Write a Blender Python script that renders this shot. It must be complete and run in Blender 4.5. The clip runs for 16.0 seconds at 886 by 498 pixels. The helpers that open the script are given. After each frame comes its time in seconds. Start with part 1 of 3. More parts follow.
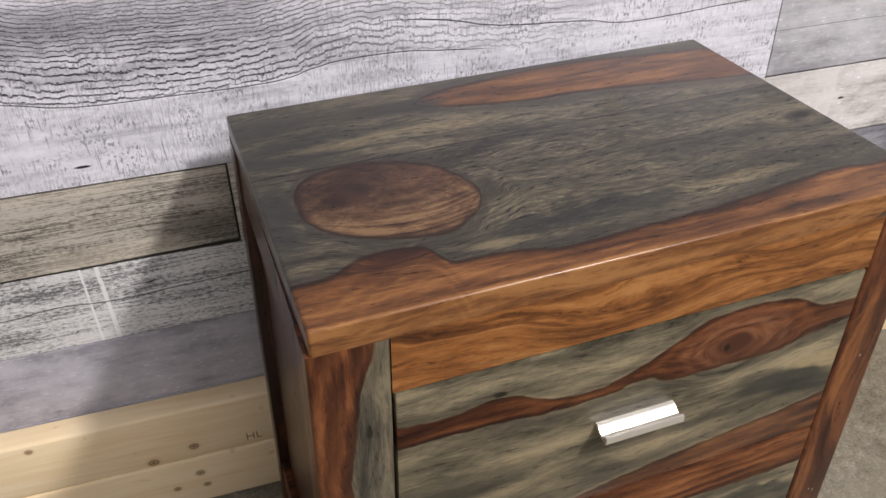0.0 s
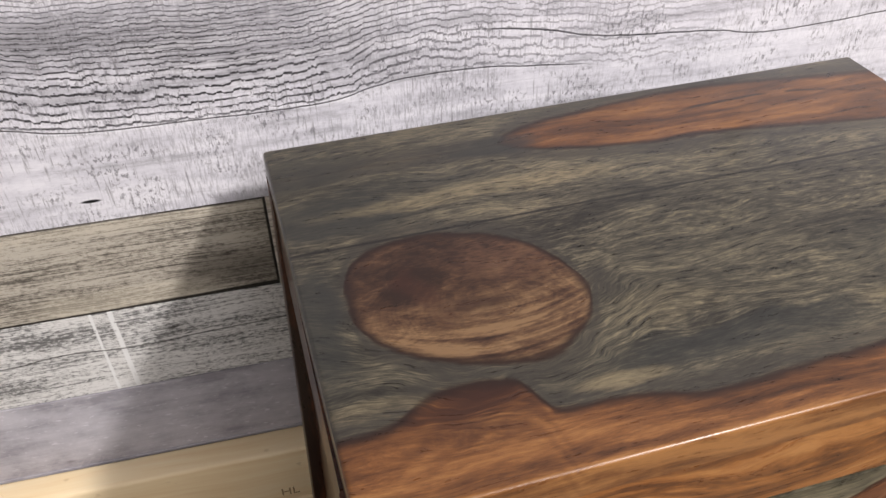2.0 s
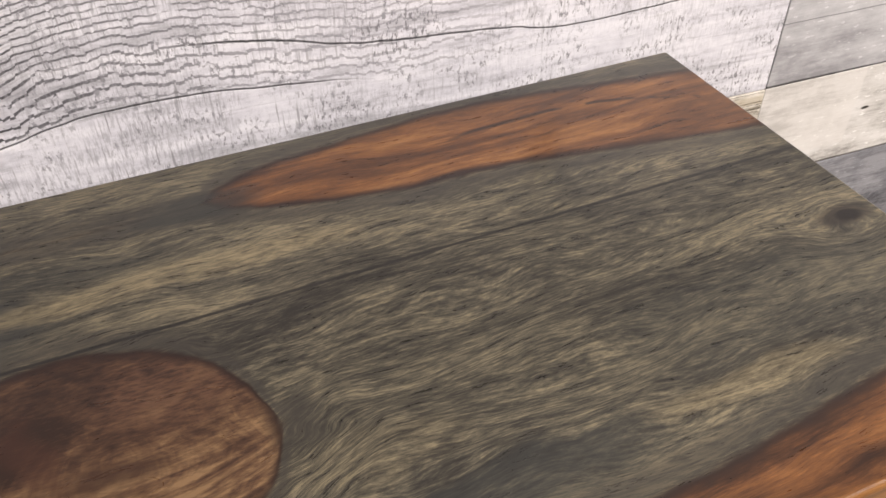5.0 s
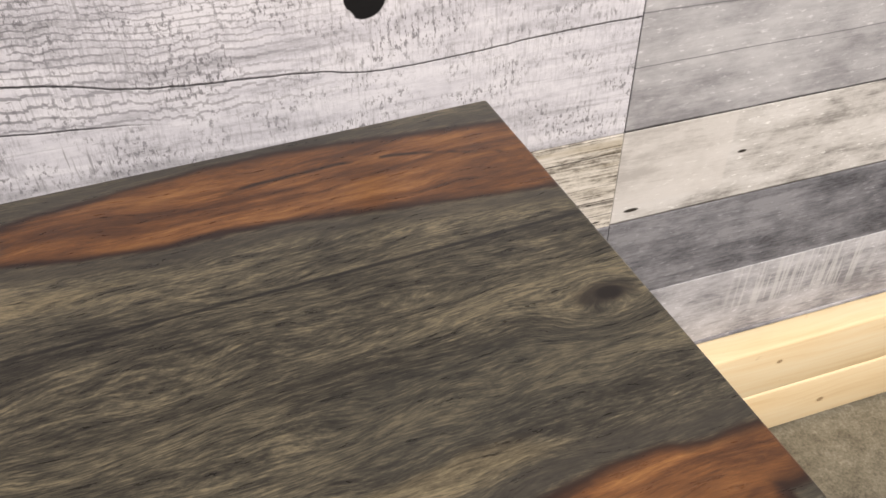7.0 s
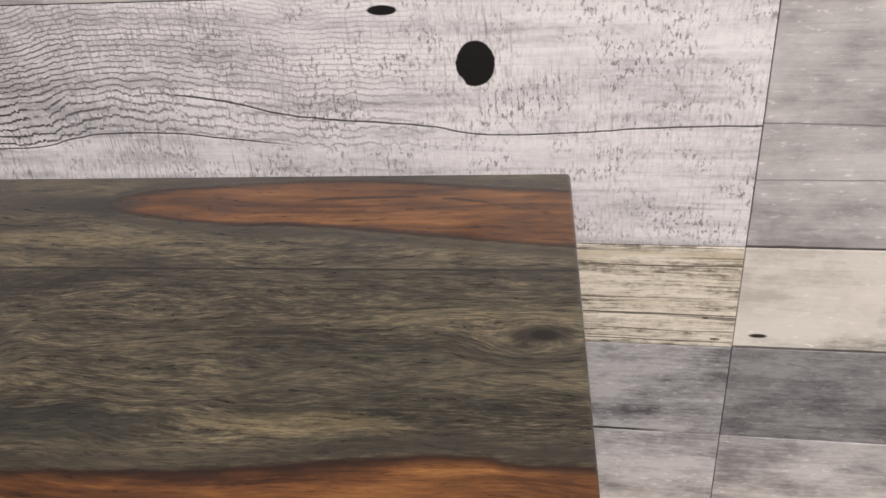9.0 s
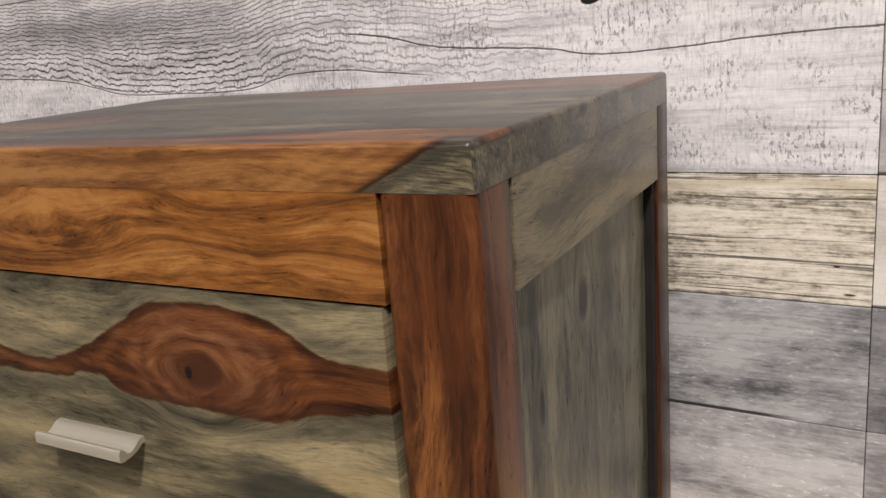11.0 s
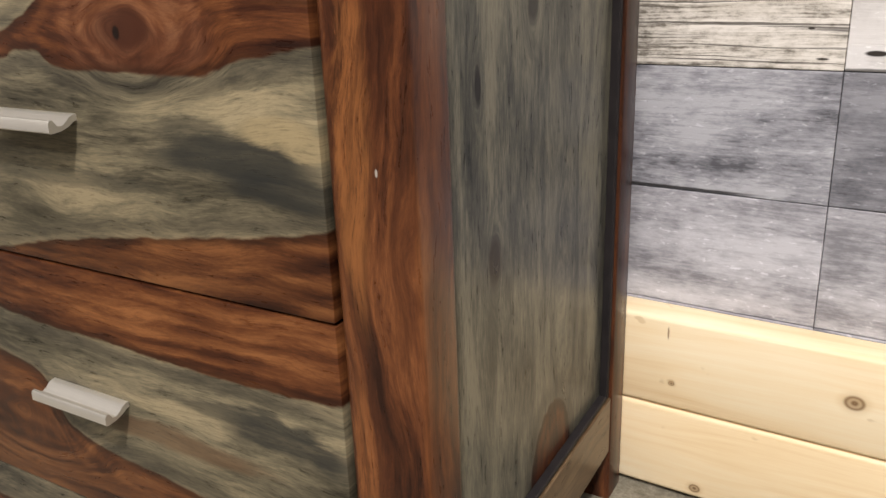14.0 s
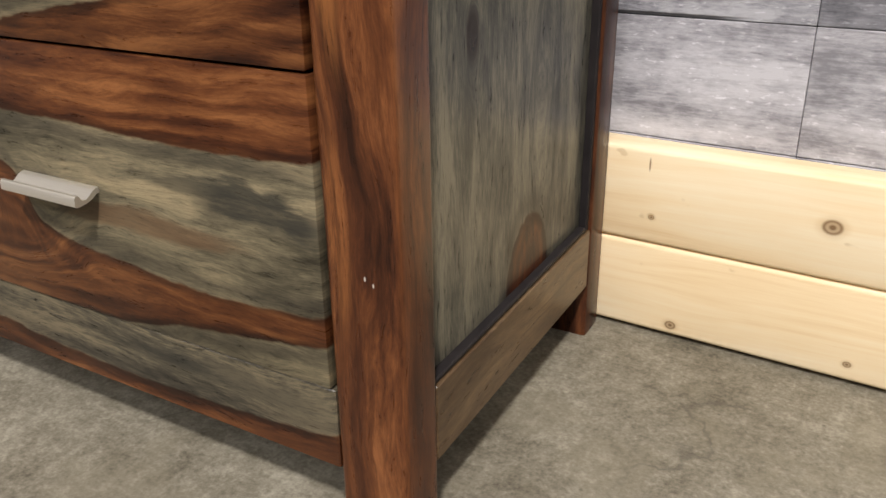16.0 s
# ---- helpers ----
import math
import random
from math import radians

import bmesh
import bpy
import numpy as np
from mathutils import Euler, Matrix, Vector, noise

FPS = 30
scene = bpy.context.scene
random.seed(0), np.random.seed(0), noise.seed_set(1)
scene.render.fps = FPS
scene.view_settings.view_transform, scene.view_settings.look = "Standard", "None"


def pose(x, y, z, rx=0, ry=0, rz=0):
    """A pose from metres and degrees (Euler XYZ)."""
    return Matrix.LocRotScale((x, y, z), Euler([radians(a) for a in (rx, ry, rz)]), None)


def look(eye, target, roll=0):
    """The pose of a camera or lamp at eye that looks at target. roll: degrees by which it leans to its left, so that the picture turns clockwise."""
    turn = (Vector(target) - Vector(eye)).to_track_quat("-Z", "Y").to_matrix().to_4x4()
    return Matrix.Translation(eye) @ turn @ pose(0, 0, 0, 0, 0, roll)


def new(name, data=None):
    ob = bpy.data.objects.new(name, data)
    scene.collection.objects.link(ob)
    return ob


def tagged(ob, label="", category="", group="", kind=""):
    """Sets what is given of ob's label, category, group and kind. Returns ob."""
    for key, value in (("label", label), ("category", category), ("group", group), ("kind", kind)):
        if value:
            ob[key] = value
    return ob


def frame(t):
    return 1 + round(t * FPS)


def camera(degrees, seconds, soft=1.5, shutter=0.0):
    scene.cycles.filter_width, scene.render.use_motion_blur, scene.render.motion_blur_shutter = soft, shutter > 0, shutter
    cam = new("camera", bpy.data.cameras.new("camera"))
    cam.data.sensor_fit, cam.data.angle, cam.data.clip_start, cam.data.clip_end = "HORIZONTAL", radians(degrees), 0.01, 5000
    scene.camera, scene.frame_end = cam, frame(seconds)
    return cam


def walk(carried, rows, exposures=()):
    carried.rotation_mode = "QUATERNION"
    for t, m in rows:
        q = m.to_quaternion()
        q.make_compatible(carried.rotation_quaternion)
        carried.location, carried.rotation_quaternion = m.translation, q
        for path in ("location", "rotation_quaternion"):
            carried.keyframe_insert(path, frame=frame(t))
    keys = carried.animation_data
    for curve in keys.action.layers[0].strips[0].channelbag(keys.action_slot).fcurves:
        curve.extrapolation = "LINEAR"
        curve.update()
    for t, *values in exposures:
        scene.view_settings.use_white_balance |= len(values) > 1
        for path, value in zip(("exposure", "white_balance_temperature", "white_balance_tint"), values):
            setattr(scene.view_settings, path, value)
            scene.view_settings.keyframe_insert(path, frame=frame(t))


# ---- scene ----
cam = camera(56.0, 16.0)
PATH = [
    (0, (-0.006, -0.858, 0.959), (0.462, 0.708, -0.194), -1.2),
    (0.5, (0.005, -0.797, 0.959), (0.435, 0.75, -0.234), -1.0),
    (1, (0.018, -0.738, 0.962), (0.406, 0.795, -0.263), -1.2),
    (1.5, (0.033, -0.687, 0.954), (0.38, 0.841, -0.289), -1.2),
    (2, (0.021, -0.654, 0.947), (0.361, 0.864, -0.31), -1.4),
    (2.5, (0.002, -0.592, 0.947), (0.404, 0.898, -0.325), -2.3),
    (3, (0.031, -0.551, 0.921), (0.5, 0.898, -0.375), -2.1),
    (3.5, (0.078, -0.534, 0.906), (0.563, 0.9, -0.401), -1.4),
    (4, (0.121, -0.532, 0.901), (0.603, 0.897, -0.414), -0.9),
    (4.5, (0.15, -0.528, 0.899), (0.648, 0.892, -0.419), -0.6),
    (5, (0.19, -0.525, 0.9), (0.707, 0.885, -0.421), -0.7),
    (5.2, (0.206, -0.524, 0.898), (0.741, 0.879, -0.423), -0.6),
    (7.3, (0.379, -0.539, 0.914), (0.81, 0.896, -0.41), -0.6),
    (7.5, (0.396, -0.555, 0.916), (0.76, 0.908, -0.398), -1.1),
    (8, (0.459, -0.607, 0.929), (0.628, 0.937, -0.33), -2.5),
    (8.5, (0.51, -0.632, 0.934), (0.493, 0.976, -0.255), -3.1),
    (9, (0.564, -0.635, 0.878), (0.233, 1.052, -0.144), -4.3),
    (9.2, (0.588, -0.648, 0.848), (0.132, 1.074, -0.061), -4.8),
    (11.3, (0.762, -0.702, 0.611), (-0.297, 0.919, 0.111), -4.6),
    (11.5, (0.768, -0.705, 0.597), (-0.294, 0.913, 0.092), -4.0),
    (12, (0.773, -0.708, 0.565), (-0.294, 0.891, 0.013), -3.4),
    (12.5, (0.775, -0.707, 0.549), (-0.29, 0.88, -0.041), -3.1),
    (13, (0.778, -0.711, 0.536), (-0.282, 0.87, -0.078), -2.8),
    (13.5, (0.788, -0.708, 0.518), (-0.257, 0.871, -0.125), -2.8),
    (14, (0.793, -0.704, 0.498), (-0.246, 0.864, -0.182), -2.6),
    (14.5, (0.798, -0.708, 0.47), (-0.236, 0.851, -0.236), -2.2),
    (15, (0.809, -0.709, 0.441), (-0.218, 0.839, -0.299), -2.2),
    (15.5, (0.816, -0.717, 0.419), (-0.194, 0.823, -0.361), -1.8),
    (16, (0.814, -0.724, 0.404), (-0.18, 0.806, -0.417), -1.2),
]
walk(cam, [(t, look(eye, target, roll)) for t, eye, target, roll in PATH],
     exposures=[(0, -0.22, 6250, 13), (2.5, -0.04, 6450, 12), (5, -0.02, 6750, 12), (7.5, -0.33, 6750, 11), (8.5, -0.45, 6800, 11), (9.2, -0.42, 6850, 12), (11.5, -0.12, 6950, 11), (12, 0.1, 6700, 12), (12.6, -0.02, 6500, 12), (16, 0.03, 6450, 11)])

# ---- light: a shop ceiling with one near lamp and added, unseen fill strips ----
world = bpy.data.worlds.new("world")
scene.world = world
world.use_nodes = True
world.node_tree.nodes["Background"].inputs[0].default_value = (1.0, 0.96, 0.93, 1)
world.node_tree.nodes["Background"].inputs[1].default_value = 0.03


def area_lamp(name, eye, target, power, sx, sy, colour):
    d = bpy.data.lights.new(name, "AREA")
    d.shape, d.size, d.size_y, d.energy, d.color = "RECTANGLE", sx, sy, power, colour
    ob = new(name, d)
    ob.matrix_world = look(eye, target)
    return ob


area_lamp("ceiling_lamp", (1.45, -2.0, 2.85), (0.2, -0.1, 0.3), 126, 0.22, 0.22, (1.0, 0.945, 0.89))
# added fill, no known source: lifts the front, the left and the right
area_lamp("fill_strip", (0.9, -3.3, 2.92), (0.5, -1.2, 0), 48, 1.2, 0.25, (1.0, 0.965, 0.95))
area_lamp("fill_strip", (-1.3, -3.0, 2.92), (-0.4, -0.6, 0), 22, 1.2, 0.25, (1.0, 0.97, 0.95))
area_lamp("fill_strip", (2.7, -1.3, 2.92), (1.2, -0.3, 0), 28, 0.25, 1.2, (1.0, 0.965, 0.94))


# ---- materials ----
class Node:
    """A socket with arithmetic, in the node tree of one material."""

    def __init__(self, tree, socket):
        self.tree, self.socket = tree, socket

    def op(self, kind, *others):
        n = self.tree.nodes.new("ShaderNodeMath")
        n.operation = kind
        for i, o in enumerate((self, *others)):
            if isinstance(o, Node):
                self.tree.links.new(o.socket, n.inputs[i])
            else:
                n.inputs[i].default_value = o
        return Node(self.tree, n.outputs[0])

    def __add__(self, o): return self.op("ADD", o)
    def __sub__(self, o): return self.op("SUBTRACT", o)
    def __mul__(self, o): return self.op("MULTIPLY", o)
    def __truediv__(self, o): return self.op("DIVIDE", o)
    def __radd__(self, o): return self.op("ADD", o)
    def __rmul__(self, o): return self.op("MULTIPLY", o)
    def __rsub__(self, o): return (self * -1.0) + o
    def __neg__(self): return self * -1.0
    def max(self, o): return self.op("MAXIMUM", o)
    def min(self, o): return self.op("MINIMUM", o)
    def abs(self): return self.op("ABSOLUTE")
    def sin(self): return self.op("SINE")
    def sqrt(self): return self.op("SQRT")
    def power(self, p): return self.op("POWER", p)

    def step(self, lo, hi, out0=0.0, out1=1.0):
        n = self.tree.nodes.new("ShaderNodeMapRange")
        n.interpolation_type = "SMOOTHSTEP"
        self.tree.links.new(self.socket, n.inputs["Value"])
        for key, val in (("From Min", lo), ("From Max", hi), ("To Min", out0), ("To Max", out1)):
            n.inputs[key].default_value = val
        return Node(self.tree, n.outputs["Result"])


class Paint:
    """Builds one procedural material."""

    def __init__(self, name, own_space=False):
        self.mat = bpy.data.materials.new(name)
        self.mat.use_nodes = True
        self.tree = self.mat.node_tree
        self.bsdf = self.tree.nodes["Principled BSDF"]
        g = self.tree.nodes.new("ShaderNodeTexCoord" if own_space else "ShaderNodeNewGeometry")
        s = self.tree.nodes.new("ShaderNodeSeparateXYZ")
        self.tree.links.new(g.outputs["Object" if own_space else "Position"], s.inputs[0])
        self.x, self.y, self.z = (Node(self.tree, s.outputs[i]) for i in range(3))

    def link(self, value, socket):
        if isinstance(value, Node):
            self.tree.links.new(value.socket, socket)
        elif isinstance(value, (tuple, list)):
            socket.default_value = (*value, 1)[:4]
        else:
            socket.default_value = value

    def vec(self, a, b, c=0.0):
        n = self.tree.nodes.new("ShaderNodeCombineXYZ")
        for i, v in enumerate((a, b, c)):
            self.link(v, n.inputs[i])
        return Node(self.tree, n.outputs[0])

    def noise(self, vec, detail=3.0, rough=0.55, distort=0.0):
        n = self.tree.nodes.new("ShaderNodeTexNoise")
        self.tree.links.new(vec.socket, n.inputs["Vector"])
        n.inputs["Scale"].default_value = 1.0
        n.inputs["Detail"].default_value, n.inputs["Roughness"].default_value = detail, rough
        n.inputs["Distortion"].default_value = distort
        return Node(self.tree, n.outputs[0])

    def cells(self, vec):
        n = self.tree.nodes.new("ShaderNodeTexVoronoi")
        self.tree.links.new(vec.socket, n.inputs["Vector"])
        n.inputs["Scale"].default_value = 1.0
        return Node(self.tree, n.outputs["Distance"])

    def mix(self, a, b, f):
        n = self.tree.nodes.new("ShaderNodeMix")
        n.data_type = "RGBA"
        self.link(f, n.inputs[0])
        self.link(a, n.inputs[6])
        self.link(b, n.inputs[7])
        return Node(self.tree, n.outputs[2])

    def ramp(self, f, stops):
        n = self.tree.nodes.new("ShaderNodeValToRGB")
        self.tree.links.new(f.socket, n.inputs[0])
        e = n.color_ramp.elements
        while len(e) < len(stops):
            e.new(0.5)
        for el, (p, c) in zip(e, stops):
            el.position, el.color = p, (*c, 1)
        return Node(self.tree, n.outputs[0])

    def curve(self, u, points):
        """A smooth function of u through (u, v) points, level beyond the ends."""
        us, vs = [p[0] for p in points], [p[1] for p in points]
        u0, u1, v0, v1 = us[0], us[-1], min(vs), max(max(vs), min(vs) + 1e-4)
        n = self.tree.nodes.new("ShaderNodeFloatCurve")
        c = n.mapping.curves[0]
        while len(c.points) < len(points):
            c.points.new(0.5, 0.5)
        for p, (a, b) in zip(c.points, points):
            p.location = ((a - u0) / (u1 - u0), (b - v0) / (v1 - v0))
        n.mapping.update()
        t = ((u - u0) / (u1 - u0)).max(0.0).min(1.0)
        self.tree.links.new(t.socket, n.inputs["Value"])
        return Node(self.tree, n.outputs[0]) * (v1 - v0) + v0

    def finish(self, colour, rough, height=None, strength=0.3, distance=0.002, metal=0.0, specular=0.5, coat=0.0):
        self.link(colour, self.bsdf.inputs["Base Color"])
        self.link(rough, self.bsdf.inputs["Roughness"])
        self.link(metal, self.bsdf.inputs["Metallic"])
        self.link(specular, self.bsdf.inputs["Specular IOR Level"])
        if coat:
            self.link(coat, self.bsdf.inputs["Coat Weight"])
            self.link(0.22, self.bsdf.inputs["Coat Roughness"])
        if height is not None:
            b = self.tree.nodes.new("ShaderNodeBump")
            b.inputs["Strength"].default_value, b.inputs["Distance"].default_value = strength, distance
            self.tree.links.new(height.socket, b.inputs["Height"])
            self.tree.links.new(b.outputs[0], self.bsdf.inputs["Normal"])
        return self.mat


SAP = [(0.30, (0.0165, 0.0145, 0.0115)), (0.43, (0.040, 0.0355, 0.0265)), (0.54, (0.080, 0.0700, 0.0490)), (0.70, (0.178, 0.147, 0.094))]
HEART = [(0.30, (0.016, 0.005, 0.003)), (0.44, (0.050, 0.0160, 0.0070)), (0.57, (0.104, 0.0360, 0.0128)), (0.76, (0.215, 0.086, 0.030))]
RED = [(0.30, (0.020, 0.006, 0.003)), (0.44, (0.062, 0.0190, 0.0075)), (0.58, (0.125, 0.0420, 0.0145)), (0.78, (0.25, 0.095, 0.034))]
PALE = [(0.27, (0.032, 0.0280, 0.0190)), (0.41, (0.086, 0.0745, 0.0490)), (0.54, (0.158, 0.1340, 0.0850)), (0.72, (0.29, 0.236, 0.142))]
COOL = [(0.29, (0.018, 0.0185, 0.0165)), (0.43, (0.046, 0.0455, 0.0380)), (0.54, (0.090, 0.0865, 0.0680)), (0.70, (0.185, 0.170, 0.124))]


def ellipse(u, v, cu, cv, ru, rv):
    a, b = (u - cu) / ru, (v - cv) / rv
    return (1.0 - (a * a + b * b).sqrt()) * min(ru, rv)


def sheesham(name, grain, across, hearts=None, seed=0.0, sap=SAP, heart=HEART, spots=(), bias=0.0, figure=1.0, rings=420.0, lift=0.0, seam=None, tilt=0.0, round_edge="", knots=(), softness=0.0, layers=0.12, stripes=None, gloss=0.32, calm=False, detail=None, fold=0.0):
    """Oiled sheesham: grey-green sapwood with fibres along the grain, red-brown heartwood inside the given outlines.
    seam: where, across the grain, two boards are glued."""
    p = Paint(name, True)
    axes = {"x": p.x, "y": p.y, "z": p.z}
    u, v = axes[grain], (axes[across] + p.z - fold if fold else axes[across] + 0.0)
    if fold:
        n = p.tree.nodes.new("ShaderNodeNewGeometry")
        q = p.tree.nodes.new("ShaderNodeSeparateXYZ")
        p.tree.links.new(n.outputs["True Normal"], q.inputs[0])
        end = Node(p.tree, q.outputs[0]).abs().step(0.6, 0.8)
        v = v - end * (p.z - fold)
        u = u + end * (p.z - fold) * 5.0
    side = v + axes[round_edge] * 0.9 if round_edge else v
    slope = side + u * tilt
    boards = v.op("GREATER_THAN", seam) if seam is not None else None
    key = boards * 5.0 + seed if boards else seed
    drift = p.noise(p.vec(u * 5.0, slope * 15.0, key), 2.0)
    curl = p.noise(p.vec(u * 17.0, slope * 30.0, seed + 3.0), 2.0, 0.5, 0.5)
    wv = slope + (drift - 0.5) * (0.040 * figure) + (curl - 0.5) * (0.0055 * figure)
    wu = u + (curl - 0.5) * 0.008
    for cu, cv, ru, rv, pull in knots:
        a, b = (u - cu) / ru, (v - cv) / rv
        r = (a * a + b * b).sqrt() + (drift - 0.5) * 0.7 + (curl - 0.5) * 0.6
        w = r.step(0.35, 1.3, pull, 0.0)
        wv = wv * (1.0 - w) + (r * (min(ru, rv) * 0.55) + cv) * w
        wu = wu * (1.0 - w * 0.6) + w * (cu * 0.6)
    fine = p.noise(p.vec(u * 75.0, wv * 760.0, seed + 7.0), 4.0, 0.78)
    mid = p.noise(p.vec(wu * 34.0, wv * 210.0, seed + 11.0), 5.0, 0.72, 0.2)
    wide = p.noise(p.vec(wu * 7.0, wv * 34.0, seed + 17.0), 3.0, 0.55)
    pores = p.noise(p.vec(wu * 95.0, wv * 1050.0, seed + 23.0), 2.0, 0.5)
    tone = (fine - 0.5) * (0.98 - softness * 0.90) + (mid - 0.5) * (0.75 - softness * 0.50) + (wide - 0.5) * (0.60 + softness * 0.75) + 0.5 + bias
    if boards:
        tone = tone + boards * 0.055 - 0.018 - (v - seam + 0.010).abs().step(0.0, 0.012, 0.05, 0.0)
    colour = p.ramp(tone, sap)
    if hearts is not None:
        edge = p.noise(p.vec(u * 60.0, v * 120.0, seed + 29.0), 3.0) - 0.5
        d = hearts(p, u, v + (drift - 0.5) * 0.006) + edge * 0.005
        inside = d.step(-0.0022 if fold else -0.0010, 0.0030 if fold else 0.0016)
        ring = ((d * rings + wv * 120.0 + drift * 9.0 + mid * 7.0).sin() * 0.5 + 0.5)
        bands = p.noise(p.vec(wu * 4.0, wv * 90.0, seed + 19.0), 2.0, 0.5)
        ht = (ring - 0.5) * layers + (mid - 0.5) * (0.42 if fold else 0.30) + (bands - 0.5) * 0.62 + (wide - 0.5) * (0.40 if calm else 0.50) + (fine - 0.5) * 0.38 + (curl - 0.5) * 0.22 + d.max(0.0).min(0.03) * 1.6 + lift + 0.49
        if fold:
            ht = ht + (-v).step(0.4085, 0.4145, 0.0, 0.10)
        rim = (d - (0.0005 if fold else 0.0018) + (curl - 0.5) * 0.006).abs().step(0.0012 if fold else 0.0, 0.0105 if fold else 0.0060, 1.0, 0.0)
        kind = p.ramp(ht, heart)
        if detail:
            kind = detail(p, u, v, kind, mid, fine, drift, curl)
        hcol = p.mix(kind, (0.014, 0.006, 0.004), rim * (0.95 if fold else 0.6))
        smoke = (d + 0.006).abs().step(0.0, 0.014 if fold else 0.010, 0.75 if fold else 0.45, 0.0) * (1.0 - inside)
        colour = p.mix(colour, (0.032, 0.028, 0.023), smoke)
        colour = p.mix(colour, hcol, inside)
    for cu, cv, ru, rv, col, amount in spots:
        k = min(1.0, min(ru, rv) / 0.014)
        s = ellipse(wu if min(ru, rv) > 0.012 else u, v + (drift - 0.5) * (0.03 * k * k) + (curl - 0.5) * (0.03 * k * k) + (mid - 0.5) * (0.02 * k), cu, cv, ru, rv) / min(ru, rv)
        amount = s.step(-0.22, 0.40) * amount
        if col is TAN or col is SOFT or col is FLAME:
            amount = amount * (mid * 0.6 + fine * 0.4 + drift * 0.3).step(0.46, 0.76)
        elif min(ru, rv) > 0.005 and col is not KNOT:
            amount = amount * (mid * 1.1 + fine * 0.7 + 0.02).max(0.0).min(1.0)
        colour = p.mix(colour, col, amount)
    colour = p.mix(colour, (0.010, 0.007, 0.005), pores.step(0.56, 0.68) * (1.0 - softness * 0.6) * (0.38 if hearts is None else 0.38 - inside * 0.24))
    if stripes:
        spacing, deep, amount = stripes
        s = ((wv * (6.283 / spacing) + drift * 8.0 + curl * 4.0 + mid * 2.0).sin()).step(0.25, 1.0) * p.noise(p.vec(u * 9.0, wv * 50.0, seed + 51.0), 2.0).step(0.35, 0.60)
        colour = p.mix(colour, deep, s * amount)
    dash = p.noise(p.vec(wu * 34.0, wv * 330.0, seed + 37.0), 2.0, 0.5).step(0.60, 0.67) * p.noise(p.vec(u * 16.0, wv * 40.0, seed + 43.0), 2.0).step(0.44, 0.58)
    colour = p.mix(colour, (0.014, 0.012, 0.011), dash * (0.10 if fold else 0.20 - softness * 0.15) * (1.0 if hearts is None else 1.0 - inside * 0.9))
    if seam is not None:
        colour = p.mix(colour, (0.010, 0.009, 0.008), (v - seam).abs().step(0.0005, 0.0019, 0.9, 0.0))
    return p.finish(colour, mid * 0.20 + 0.20, fine * 0.6 + pores * -0.6, 0.10, 0.0005, specular=gloss)


TOP_Z = 0.590


def eye_outline(p, x, y):
    hi = p.curve(x, [(0.030, -0.247), (0.036, -0.226), (0.044, -0.213), (0.060, -0.2035), (0.097, -0.1985), (0.118, -0.2035), (0.151, -0.2195), (0.171, -0.242), (0.180, -0.262), (0.185, -0.280)])
    lo = p.curve(x, [(0.030, -0.255), (0.033, -0.279), (0.047, -0.301), (0.070, -0.3185), (0.108, -0.333), (0.138, -0.3365), (0.158, -0.326), (0.174, -0.3115), (0.181, -0.296), (0.185, -0.282)])
    return (y - lo).min(hi - y).min((x - 0.030) * 0.9).min((0.1855 - x) * 0.9)


def top_hearts(p, u, v):
    x, y = u, v
    lo = p.curve(x, [(0.183, -0.105), (0.207, -0.1205), (0.2587, -0.134), (0.31, -0.1415), (0.365, -0.1435), (0.424, -0.1535), (0.4835, -0.1625), (0.555, -0.173)])
    hi = p.curve(x, [(0.183, -0.104), (0.190, -0.0935), (0.200, -0.0875), (0.231, -0.077), (0.262, -0.0735), (0.307, -0.068), (0.346, -0.065), (0.386, -0.065), (0.428, -0.069), (0.456, -0.073), (0.50, -0.080), (0.555, -0.087)])
    streak = (y - lo).min(hi - y).min((p.z - TOP_Z + 0.0034) * 20.0)
    front = p.curve(x, [(0.0, -0.360), (0.02, -0.360), (0.039, -0.356), (0.058, -0.3445), (0.080, -0.340), (0.106, -0.3425), (0.115, -0.350), (0.1216, -0.363), (0.130, -0.3715), (0.150, -0.3715), (0.190, -0.378), (0.222, -0.3845),
                        (0.262, -0.382), (0.32, -0.379), (0.376, -0.3745), (0.433, -0.3675), (0.475, -0.3625), (0.50, -0.362), (0.515, -0.366), (0.555, -0.3665)]) - y
    front = front.min((0.495 - x + (p.z - 0.566) * 2.0).max(y + 0.405))
    front = front.min(((p.z - TOP_Z + 0.0034) * 20.0).max(0.535 - p.x))
    return eye_outline(p, x, y).max(streak).max(front)


